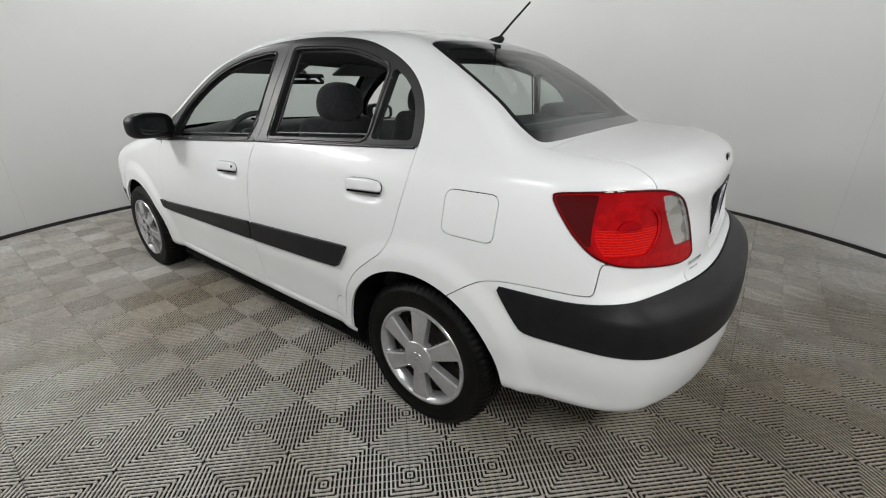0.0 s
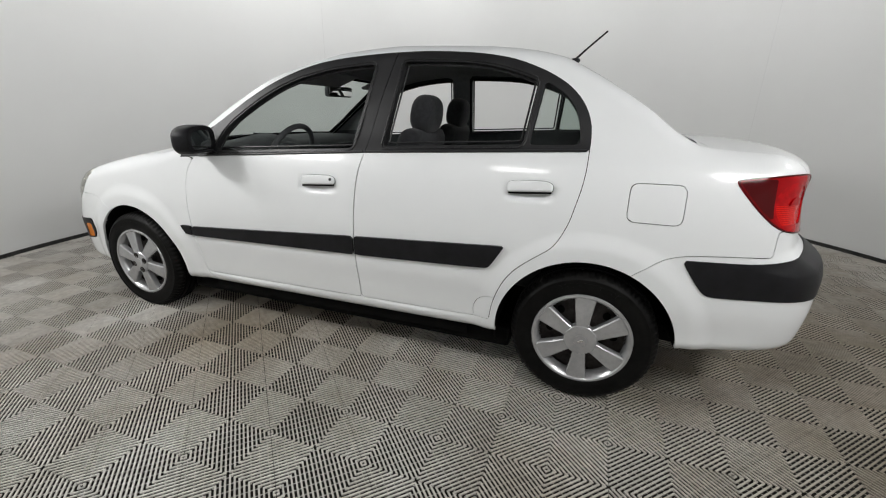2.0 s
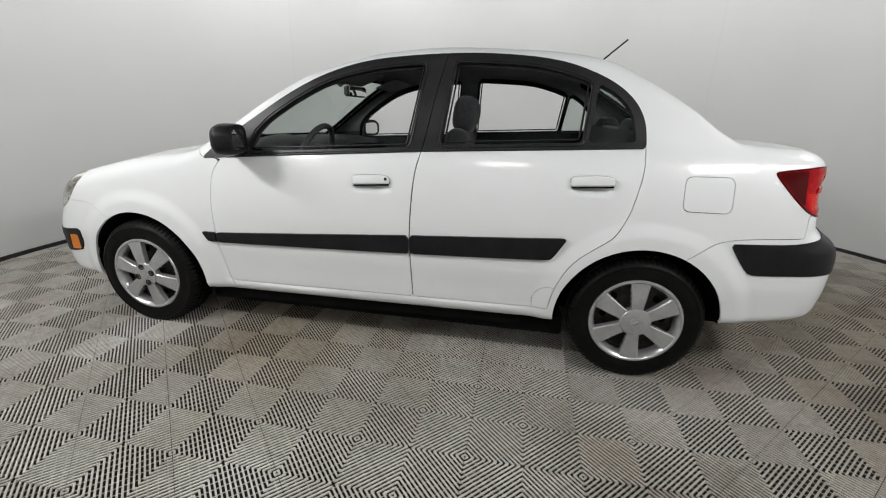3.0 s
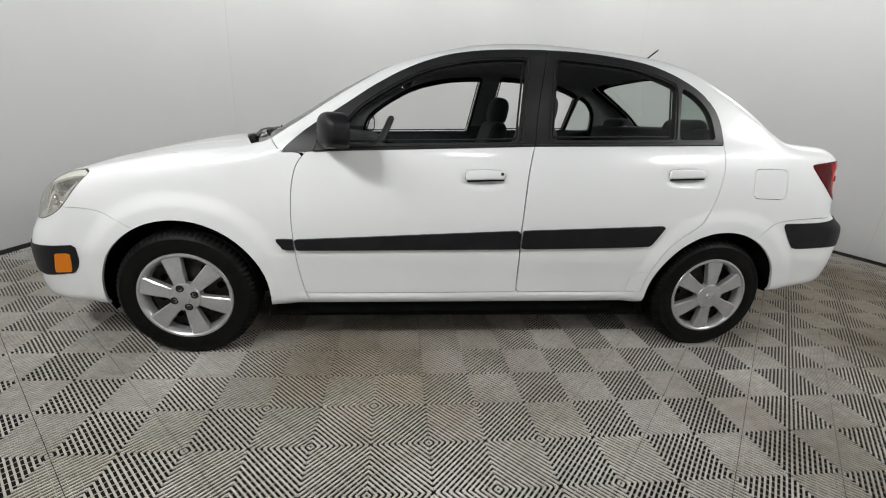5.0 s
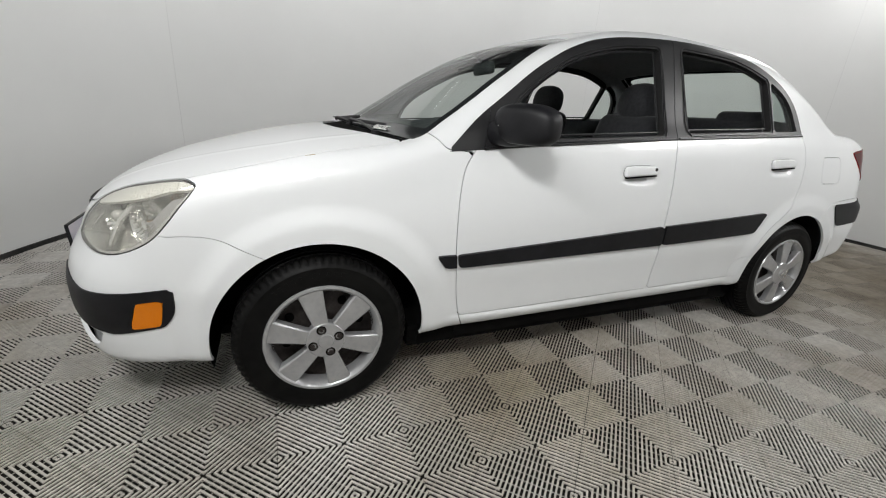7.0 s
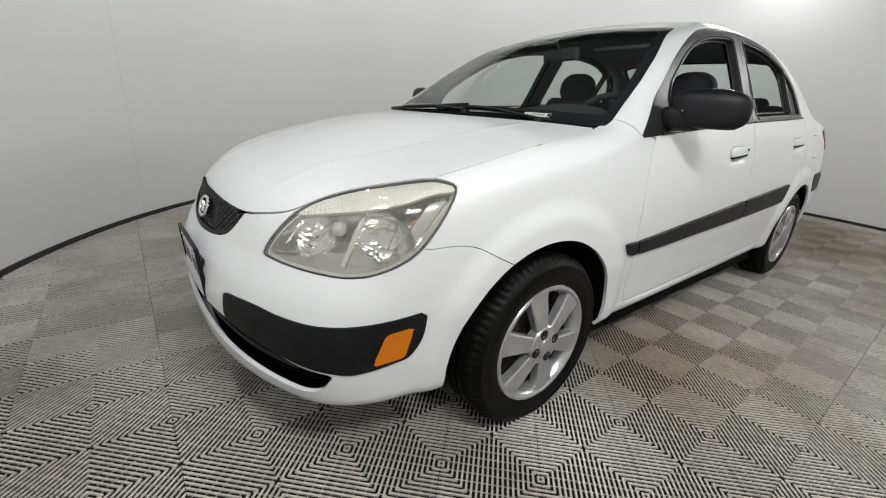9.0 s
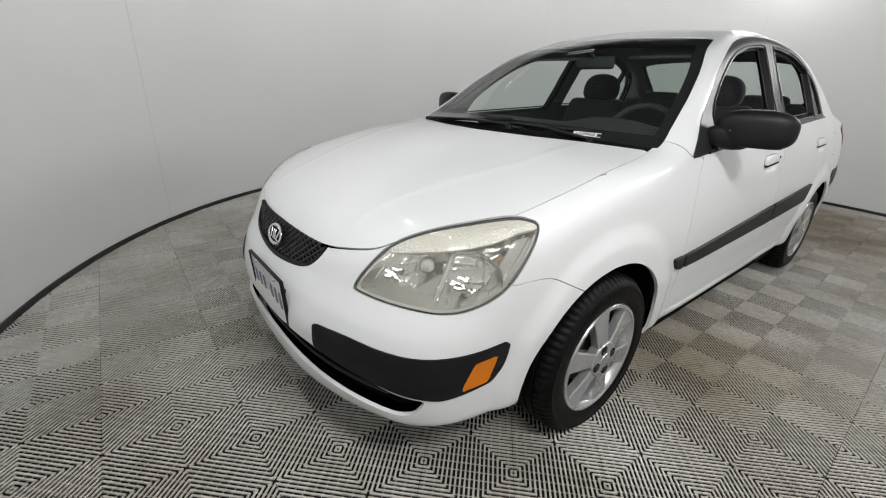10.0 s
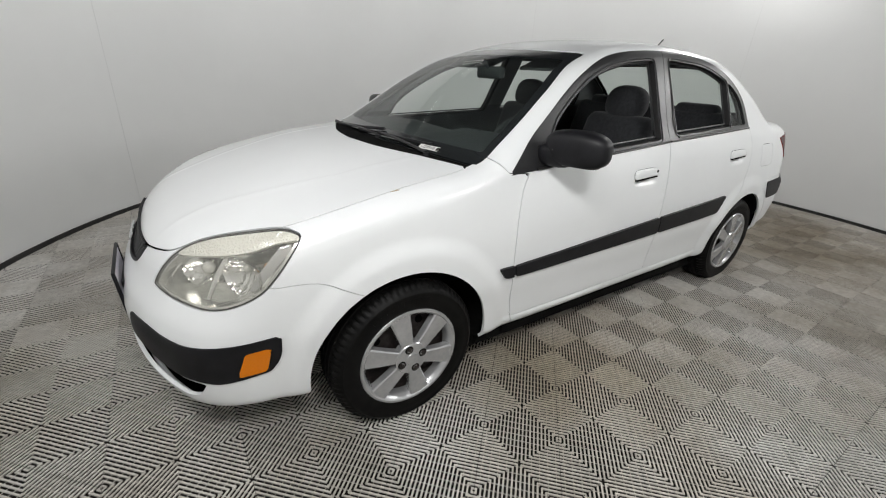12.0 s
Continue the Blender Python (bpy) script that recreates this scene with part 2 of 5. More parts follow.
def lathe(profile, steps=64):
    """A turned body from (radius, along) pairs, about the y axis."""
    bm = bmesh.new()
    rings = []
    for r, a in profile:
        if r < 1e-6:
            rings.append([bm.verts.new((0, a, 0))])
        else:
            rings.append([bm.verts.new((r * math.cos(2 * math.pi * k / steps), a, r * math.sin(2 * math.pi * k / steps))) for k in range(steps)])
    for r0, r1 in zip(rings, rings[1:]):
        for k in range(steps):
            j = (k + 1) % steps
            if len(r0) == 1 and len(r1) > 1:
                bm.faces.new((r0[0], r1[k], r1[j]))
            elif len(r1) == 1 and len(r0) > 1:
                bm.faces.new((r0[k], r1[0], r0[j]))
            elif len(r0) > 1:
                bm.faces.new((r0[k], r1[k], r1[j], r0[j]))
    bmesh.ops.recalc_face_normals(bm, faces=bm.faces)
    return bm


def prism(outline, depth, bevel=0.0, segments=2):
    """A plate from a flat outline in x and z, its front at y = 0 and its back at y = -depth."""
    bm = bmesh.new()
    f = bm.faces.new([bm.verts.new((x, 0, z)) for x, z in outline])
    bmesh.ops.recalc_face_normals(bm, faces=[f])
    if f.normal.y < 0:
        f.normal_flip()
    ex = bmesh.ops.extrude_face_region(bm, geom=[f])
    vs = [v for v in ex["geom"] if isinstance(v, bmesh.types.BMVert)]
    bmesh.ops.translate(bm, verts=vs, vec=(0, -depth, 0))
    bmesh.ops.recalc_face_normals(bm, faces=bm.faces)
    if bevel:
        edges = [e for e in bm.edges if all(abs(v.co.y) < 1e-6 for v in e.verts)]
        bmesh.ops.bevel(bm, geom=edges, offset=bevel, segments=segments, affect="EDGES", profile=0.5)
    return bm


def rounded(points, radius=0.012):
    """A closed outline: gentle bends become curves, sharp corners are rounded by about the radius."""
    p = np.array(points, float)
    out = []
    for a, b, c in zip(np.roll(p, 1, axis=0), p, np.roll(p, -1, axis=0)):
        u, v = a - b, c - b
        lu, lv = np.linalg.norm(u), np.linalg.norm(v)
        bend = math.acos(max(-1, min(1, -(u @ v) / (lu * lv))))
        ru, rv = (0.45 * lu, 0.45 * lv) if bend < 0.7 else (min(radius, 0.45 * lu), min(radius, 0.45 * lv))
        s, e = b + u / lu * ru, b + v / lv * rv
        for t in (0.0, 0.25, 0.5, 0.75, 1.0):
            out.append((1 - t) ** 2 * s + 2 * t * (1 - t) * b + t * t * e)
    return np.array(out)

# ---- the car's outer skin as a signed distance ----
def curve(knots):
    """A smooth curve through (x, value) knots, flat beyond the ends."""
    kx = np.array([k[0] for k in knots], float)
    ky = np.array([k[1] for k in knots], float)
    h = np.diff(kx)
    s = np.diff(ky) / h
    m = np.zeros(len(kx))
    m[0], m[-1] = s[0], s[-1]
    for i in range(1, len(kx) - 1):
        if s[i - 1] * s[i] > 0:
            a, b = 2 * h[i] + h[i - 1], h[i] + 2 * h[i - 1]
            m[i] = (a + b) / (a / s[i - 1] + b / s[i])

    def value(x):
        x = np.clip(x, kx[0], kx[-1])
        i = np.clip(np.searchsorted(kx, x) - 1, 0, len(h) - 1)
        t = (x - kx[i]) / h[i]
        return ((1 + 2 * t) * (1 - t) ** 2 * ky[i] + t * (1 - t) ** 2 * h[i] * m[i]
                + t * t * (3 - 2 * t) * ky[i + 1] + t * t * (t - 1) * h[i] * m[i + 1])
    return value


def smax(a, b, k):
    h = np.maximum(k - np.abs(a - b), 0) / k
    return np.maximum(a, b) + h * h * k / 4


def ramp(a, b, v):
    t = np.clip((v - a) / (b - a), 0, 1)
    return t * t * (3 - 2 * t)


TOP = curve([(-2.20, 0.985), (-2.06, 1.022), (-1.90, 1.050), (-1.72, 1.060), (-1.60, 1.072), (-1.52, 1.112), (-1.40, 1.206), (-1.20, 1.334), (-1.05, 1.406), (-0.90, 1.439), (-0.70, 1.458),
             (-0.35, 1.468), (0.0, 1.444), (0.20, 1.399), (0.40, 1.336), (0.65, 1.206), (0.90, 1.048), (1.02, 0.980),
             (1.10, 0.960), (1.30, 0.930), (1.55, 0.874), (1.80, 0.800), (1.95, 0.733), (2.06, 0.66), (2.2, 0.50)])
CROWN = curve([(-2.2, 0.03), (-1.6, 0.03), (-1.2, 0.07), (-0.7, 0.10), (0.0, 0.10), (0.4, 0.06), (0.9, 0.06), (1.2, 0.065), (1.6, 0.078), (2.1, 0.095)])
SWEEP = curve([(-2.2, 0.0), (-1.5, -0.05), (-0.6, -0.05), (0.0, 0.1), (0.3, 0.2), (1.0, 0.2), (1.3, 0.1), (1.8, 0.0)])
SIDE = curve([(0.10, 0.73), (0.20, 0.775), (0.30, 0.79), (0.39, 0.799), (0.50, 0.813), (0.64, 0.815), (0.78, 0.805), (0.90, 0.782), (0.98, 0.752), (1.06, 0.706),
              (1.20, 0.643), (1.32, 0.587), (1.42, 0.535), (1.5, 0.48)])
PLAN = curve([(-2.2, -0.10), (-1.9, -0.045), (-1.56, -0.020), (-1.1, -0.005), (-0.5, 0.0), (0.5, 0.0), (1.1, -0.010), (1.5, -0.030), (1.69, -0.045), (1.9, -0.085), (2.1, -0.14)])
NOSE = curve([(0.10, 2.00), (0.20, 2.075), (0.32, 2.111), (0.43, 2.115), (0.51, 2.097), (0.60, 2.052), (0.69, 2.024), (0.77, 1.985), (0.9, 1.91)])
TAIL = curve([(0.10, -1.97), (0.22, -2.055), (0.35, -2.11), (0.50, -2.136), (0.60, -2.138), (0.65, -2.128), (0.695, -2.075), (0.735, -2.036), (0.80, -2.024), (0.90, -2.010), (0.965, -2.014), (1.0, -2.010), (1.04, -1.99), (1.1, -1.95)])
EDGE = curve([(-2.2, 0.08), (-1.7, 0.06), (-1.4, 0.04), (-1.1, 0.05), (-0.7, 0.06), (0.0, 0.055), (0.4, 0.04), (0.9, 0.05), (1.3, 0.08), (2.1, 0.08)])
CREASE = curve([(1.37, 0.472), (1.65, 0.384), (1.82, 0.333), (1.93, 0.330)])
DIMPLES = ((-0.031, 0.840), (-0.990, 0.880))
AXLES, HUB_Z = (-1.25, 1.25), 0.286


def bottom(x):
    """The height of the body's lower edge, which rises behind the rear wheels."""
    return 0.209 + (0.024 - 0.010 * x) * ramp(1.0, 0.85, x) + 0.056 * ramp(-1.45, -1.62, x) + 0.030 * ramp(-1.62, -1.95, x)


def body(x, y, z):
    """Signed distance to the car's outer skin, below zero inside."""
    y = np.abs(y)
    w = SIDE(z) + PLAN(x)
    for a in AXLES:
        r = np.hypot(x - a, (z - HUB_Z))
        w = w + 0.016 * ramp(0.47, 0.39, r) * ramp(0.9, 0.75, z)
    for a, b in DIMPLES:
        w = w - 0.020 * np.exp(-((x - a) / 0.080) ** 4 - ((z - b) / 0.030) ** 4)
    ledge = z - 0.296 + 0.012 * x
    w = w + 0.006 * ramp(0.004, -0.006, ledge) * ramp(-0.070, -0.010, ledge) * ramp(0.90, 0.60, np.abs(x))
    e = 0.01
    wz = (SIDE(z + e) - SIDE(z - e)) / (2 * e)
    side = (y - w) / np.sqrt(1 + wz * wz)
    top = lambda u: TOP(u + SWEEP(u) * y * y) - CROWN(u) * y * y
    hx = (top(x + e) - top(x - e)) / (2 * e)
    hy = 2 * CROWN(x) * y
    ridge = 0.0022 * np.exp(-((y - CREASE(x)) / 0.016) ** 2) * ramp(1.02, 1.14, x) * ramp(1.98, 1.9, x)
    lid = (z - top(x) - ridge) / np.sqrt(1 + hx * hx + hy * hy)
    front = x - (NOSE(z) - 0.054 * (y / 0.43) ** 2.64)
    fy = 0.054 * 2.64 / 0.43 * (y / 0.43) ** 1.64
    nz = (NOSE(z + e) - NOSE(z - e)) / (2 * e)
    front = front / np.sqrt(1 + fy * fy + nz * nz)
    rear = (TAIL(z) + 0.053 * (y / 0.5) ** 3.0) - x
    ry = 0.053 * 3.0 / 0.5 * (y / 0.5) ** 2.0
    tz = (TAIL(z + e) - TAIL(z - e)) / (2 * e)
    rear = rear / np.sqrt(1 + ry * ry + tz * tz)
    ends = np.maximum(front, rear)
    d = smax(side, lid, EDGE(x))
    d = smax(d, ends, 0.08)
    low = bottom(x) - z
    return smax(d, low, 0.05)


def skin(field, lo, hi, h):
    """Triangles of the surface field = 0 within a box, on a grid of step h."""
    ax = [np.arange(a, b + h, h) for a, b in zip(lo, hi)]
    g = np.meshgrid(*ax, indexing="ij")
    f = field(*g)
    inside = f < 0
    nx, ny, nz = f.shape
    cells = np.zeros((nx - 1, ny - 1, nz - 1), int)
    for i in (0, 1):
        for j in (0, 1):
            for k in (0, 1):
                cells += inside[i:nx - 1 + i, j:ny - 1 + j, k:nz - 1 + k]
    mixed = (cells > 0) & (cells < 8)
    index = -np.ones(mixed.shape, int)
    index[mixed] = np.arange(mixed.sum())
    where = np.argwhere(mixed)
    verts = np.stack([ax[a][where[:, a]] + h / 2 for a in range(3)], 1)
    tris = []
    for a in range(3):
        b, c = (a + 1) % 3, (a + 2) % 3
        step = [slice(None)] * 3
        s0, s1 = list(step), list(step)
        s0[a], s1[a] = slice(0, -1), slice(1, None)
        flip = np.argwhere(inside[tuple(s0)] != inside[tuple(s1)])
        ok = (flip[:, b] > 0) & (flip[:, c] > 0) & (flip[:, b] < f.shape[b] - 1) & (flip[:, c] < f.shape[c] - 1)
        flip = flip[ok]
        up = inside[tuple(flip.T)]
        corner = []
        for db, dc in ((-1, -1), (0, -1), (0, 0), (-1, 0)):
            e = flip.copy()
            e[:, b] += db
            e[:, c] += dc
            corner.append(index[tuple(e.T)])
        q = np.stack(corner, 1)
        q[~up] = q[~up][:, ::-1]
        tris += [q[:, [0, 1, 2]], q[:, [0, 2, 3]]]
    tris = np.concatenate(tris)
    for _ in range(4):
        verts = settle(field, verts)
    return verts, tris


def slope(field, p, e=0.004):
    g = np.stack([field(p[:, 0] + e, p[:, 1], p[:, 2]) - field(p[:, 0] - e, p[:, 1], p[:, 2]),
                  field(p[:, 0], p[:, 1] + e, p[:, 2]) - field(p[:, 0], p[:, 1] - e, p[:, 2]),
                  field(p[:, 0], p[:, 1], p[:, 2] + e) - field(p[:, 0], p[:, 1], p[:, 2] - e)], 1) / (2 * e)
    return g


def settle(field, p):
    g = slope(field, p)
    return p - (field(p[:, 0], p[:, 1], p[:, 2]) / np.maximum((g * g).sum(1), 0.2))[:, None] * g


def tidy(v, t):
    used = np.unique(t)
    back = -np.ones(len(v), int)
    back[used] = np.arange(len(used))
    return v[used], back[t]


def cut(mesh, g, gap=0.0):
    """Splits triangles along g = 0: (the part with g < -gap, the part with g > gap)."""
    first = clip(mesh, g, -gap)
    second = clip(mesh, lambda p: -g(p), -gap)
    return first, second


def clip(mesh, g, level=0.0):
    v, t = mesh
    if len(t) == 0:
        return mesh
    s = g(v) - level
    s = np.where(np.abs(s) < 1e-6, 1e-6, s)
    n = (s[t] < 0).sum(1)
    keep = [t[n == 3]]
    part_in = t[(n == 1) | (n == 2)]
    if len(part_in):
        e = np.concatenate([part_in[:, [0, 1]], part_in[:, [1, 2]], part_in[:, [2, 0]]])
        e.sort(axis=1)
        e = np.unique(e[(s[e[:, 0]] < 0) != (s[e[:, 1]] < 0)], axis=0)
        w = (s[e[:, 0]] / (s[e[:, 0]] - s[e[:, 1]]))[:, None]
        mid = v[e[:, 0]] * (1 - w) + v[e[:, 1]] * w
        number = {(int(a), int(b)): len(v) + i for i, (a, b) in enumerate(e)}
        v = np.concatenate([v, mid])
        out = []
        for tri in part_in:
            neg = [bool(s[k] < 0) for k in tri]
            if sum(neg) == 1:
                i = neg.index(True)
                a, b, c = int(tri[i]), int(tri[(i + 1) % 3]), int(tri[(i + 2) % 3])
                out.append((a, number[min(a, b), max(a, b)], number[min(a, c), max(a, c)]))
            else:
                i = neg.index(False)
                a, b, c = int(tri[i]), int(tri[(i + 1) % 3]), int(tri[(i + 2) % 3])
                ab, ac = number[min(a, b), max(a, b)], number[min(a, c), max(a, c)]
                out += [(ab, b, c), (ab, c, ac)]
        keep.append(np.array(out, int))
    return tidy(v, np.concatenate(keep))


def polygon(points, radius=0.012, axes=(0, 2)):
    """Signed distance, below zero inside, to an outline in two of the three axes."""
    q = rounded(points, radius) if radius else np.array(points, float)

    def g(p):
        u = p[:, list(axes)] if not callable(axes) else axes(p)
        best = np.full(len(u), 1e9)
        inside = np.zeros(len(u), bool)
        for a, b in zip(q, np.roll(q, -1, axis=0)):
            d = b - a
            t = np.clip(((u - a) @ d) / max(d @ d, 1e-12), 0, 1)
            best = np.minimum(best, np.linalg.norm(u - a - t[:, None] * d, axis=1))
            over = (a[1] > u[:, 1]) != (b[1] > u[:, 1])
            dy = b[1] - a[1] if abs(b[1] - a[1]) > 1e-12 else 1e-12
            inside ^= over & (u[:, 0] < (b[0] - a[0]) * (u[:, 1] - a[1]) / dy + a[0])
        return np.where(inside, -best, best)
    return g


def both(*gs):
    return lambda p: np.max([g(p) for g in gs], axis=0)


def either(*gs):
    return lambda p: np.min([g(p) for g in gs], axis=0)


def mirrored(mesh):
    v, t = mesh
    return v * np.array([1, -1, 1]), t[:, ::-1]


def whole(mesh):
    """A half and its mirror image in one."""
    v, t = mesh
    v2, t2 = mirrored(mesh)
    return np.concatenate([v, v2]), np.concatenate([t, t2 + len(v)])


def sheet(name, mesh, mat, parent, label="", depth=0.012, lift=0.0, field=None):
    """A piece of skin as a part: its face lifted off the skin, its rim turned in by depth."""
    v, t = mesh
    f = field or body
    n = slope(f, v)
    n = n / np.maximum(np.linalg.norm(n, axis=1), 1e-9)[:, None]
    e = np.concatenate([t[:, [0, 1]], t[:, [1, 2]], t[:, [2, 0]]])
    key = np.sort(e, axis=1)
    _, first, count = np.unique(key, axis=0, return_index=True, return_counts=True)
    rim = e[first[count == 1]]
    mid = np.abs(v[rim][:, :, 1]).max(axis=1) < 1e-4
    rim = rim[~mid]
    face = v + n * lift
    verts, norms, tris = [face], [n], [t]
    if depth and len(rim):
        a, b = rim[:, 0], rim[:, 1]
        d = v[b] - v[a]
        out = np.cross(d, n[a])
        out /= np.maximum(np.linalg.norm(out, axis=1), 1e-9)[:, None]
        k = len(v)
        m = len(rim)
        verts += [face[a], face[b], face[b] - n[b] * depth, face[a] - n[a] * depth]
        norms += [out] * 4
        i = np.arange(m)
        tris += [np.stack([k + i + m, k + i, k + i + 3 * m], 1), np.stack([k + i + m, k + i + 3 * m, k + i + 2 * m], 1)]
    me = mesh_from(name, np.concatenate(verts), np.concatenate(tris), mat, np.concatenate(norms))
    return put(name, me, parent, label)


def pair(name, mesh, mat, parent, label="", depth=0.012, lift=0.0, field=None):
    """The piece on the car's left side and its mirror image."""
    a = sheet(name, mesh, mat, parent, label, depth, lift, field)
    b = sheet(name, mirrored(mesh), mat, parent, label, depth, lift, field)
    return a, b


# ---- the room ----
BOOTH, RADIUS, STEPS = (-0.5, 0.0), 3.66, 240
OUTLINE = np.array([(BOOTH[0] + RADIUS * math.cos(2 * math.pi * k / STEPS), BOOTH[1] + RADIUS * math.sin(2 * math.pi * k / STEPS)) for k in range(STEPS)])


def strip(ring, inner, outer, z0, z1):
    """A curved slab along part of the outline, between two offsets outward from it."""
    bm = bmesh.new()
    rows = []
    for i in ring:
        a, b = OUTLINE[(i - 1) % 240], OUTLINE[(i + 1) % 240]
        d = (b - a) / np.linalg.norm(b - a)
        n = np.array([-d[1], d[0]])
        c = OUTLINE[i % 240]
        p, q = c + n * inner, c + n * outer
        rows.append([bm.verts.new((*xy, z)) for xy, z in ((p, z0), (p, z1), (q, z1), (q, z0))])
    closed = len(ring) == 240
    for r0, r1 in list(zip(rows, rows[1:])) + ([(rows[-1], rows[0])] if closed else []):
        for k in range(4):
            bm.faces.new((r0[k], r0[(k + 1) % 4], r1[(k + 1) % 4], r1[k]))
    if not closed:
        bm.faces.new(rows[0])
        bm.faces.new(rows[-1][::-1])
    bmesh.ops.recalc_face_normals(bm, faces=bm.faces)
    return bm


area = 0.5 * np.sum(OUTLINE[:, 0] * np.roll(OUTLINE[:, 1], -1) - np.roll(OUTLINE[:, 0], -1) * OUTLINE[:, 1])
OUT = 1.0 if area < 0 else -1.0
wall = part("wall_1", strip(range(240), OUT * 0.012, OUT * 0.12, -0.05, CEILING_Z + 0.1), HOUSING, None)
tagged(wall, "round white-sheeted wall closing the photo booth", "wall", kind="structure")
SEAMS = (13, 53, 93, 127, 155, 211, 253)
for lo, hi in zip(SEAMS, SEAMS[1:]):
    part("wall_panel", strip(range(lo, hi + 1), 0.0, OUT * 0.011, 0.0, CEILING_Z), WALL, wall, sharp=50)
for k in SEAMS[:-1]:
    x, y = OUTLINE[k]
    part("panel_joint", box(0.0024, 0.0020, CEILING_Z - 0.04), JOINT, wall, m=pose(x, y, CEILING_Z / 2 + 0.02, 0, 0, k * 1.5), smooth=False)
base = part("baseboard", strip(range(240), OUT * -0.012, OUT * -0.001, -0.012, 0.030), BASE, None)
tagged(base, "black strip along the foot of the wall", "baseboard", kind="structure")

bm = bmesh.new()
bm.faces.new([bm.verts.new((BOOTH[0] + (p[0] - BOOTH[0]) * 1.03, BOOTH[1] + (p[1] - BOOTH[1]) * 1.03, 0)) for p in OUTLINE])
bmesh.ops.solidify(bm, geom=list(bm.faces), thickness=0.1)
ceiling = part("ceiling", bm, CEIL, None, smooth=False, m=pose(0, 0, CEILING_Z + 0.05))
tagged(ceiling, "plain grey ceiling of the booth", "ceiling", kind="structure")


def booth_light(turn, inset, low, tilt, power):
    """One unseen lamp of the booth: where round the wall, how far in, how far below the ceiling, how it tilts, how
    strong.
    """
    e = new("booth_light")
    r = RADIUS - inset
    e.matrix_basis = pose(BOOTH[0] + r * math.cos(radians(turn)), BOOTH[1] + r * math.sin(radians(turn)), CEILING_Z - low, 0, 0, turn + 90) @ pose(0, 0, 0, -tilt, 0, 0)
    tagged(e, "unseen white lamp panel lighting the booth", "booth light", "lamps round the booth")
    part("housing", box(0.64, 0.30, 0.06, 0.008), HOUSING, e, m=pose(0, 0, 0.032))
    part("diffuser", box(0.60, 0.26, 0.010, 0.004), LAMP, e, m=pose(0, 0, -0.002))
    up = Vector((0, math.sin(radians(tilt)), math.cos(radians(tilt)))) * (low - 0.06)
    for s in (-0.2, 0.2):
        part("hanger", tube([(s, 0, 0.05), (s, up.y * 0.5, 0.05 + up.z * 0.5), (s, up.y, 0.04 + up.z)], 0.008, 8), HOUSING, e)
    d = bpy.data.lights.new("booth_lamp", "AREA")
    d.shape, d.size, d.size_y, d.energy, d.color = "RECTANGLE", 0.58, 0.24, power, (1.0, 0.995, 0.985)
    lamp = new("lamp", d)
    lamp.parent = e
    lamp.matrix_basis = pose(0, 0, -0.012)
    return e


# lamps on the near side shine in and down, two pairs lower and stronger
# the single ones, at 8, 90 and 186, are unseen and added as fill
for turn, low, power in ((8, 0.5, 0.8), (33, 1.10, 1.3), (48, 1.0, 2.7), (90, 0.5, 0.6), (132, 0.85, 1.5), (147, 0.9, 2.0), (186, 0.5, 1.5)):
    booth_light(turn, 0.35, low, -56 if low > 0.6 else -34, LAMP_POWER * power)
# unseen far-side lamps, turned to the wall and added to brighten it
for turn, power in ((-150, 0.65), (-122, 0.5), (-94, 0.5), (-66, 0.8), (-38, 1.0), (-12, 1.0)):
    booth_light(turn, 0.95, 0.30, 50, WASH_POWER * power)


# ---- the floor ----
PITCH, TURNED = 0.4034, -0.29
ORIGIN = (0.632 + 0.2017, 1.4065 + 0.2017)

bm = bmesh.new()
bm.faces.new([bm.verts.new((BOOTH[0] + (p[0] - BOOTH[0]) * 1.01, BOOTH[1] + (p[1] - BOOTH[1]) * 1.01, -0.0042)) for p in OUTLINE])
bmesh.ops.recalc_face_normals(bm, faces=bm.faces)
floor_base = part("floor", bm, UNDER, None, smooth=False)
tagged(floor_base, "booth floor laid with grey ribbed plastic tiles", "floor", kind="structure")


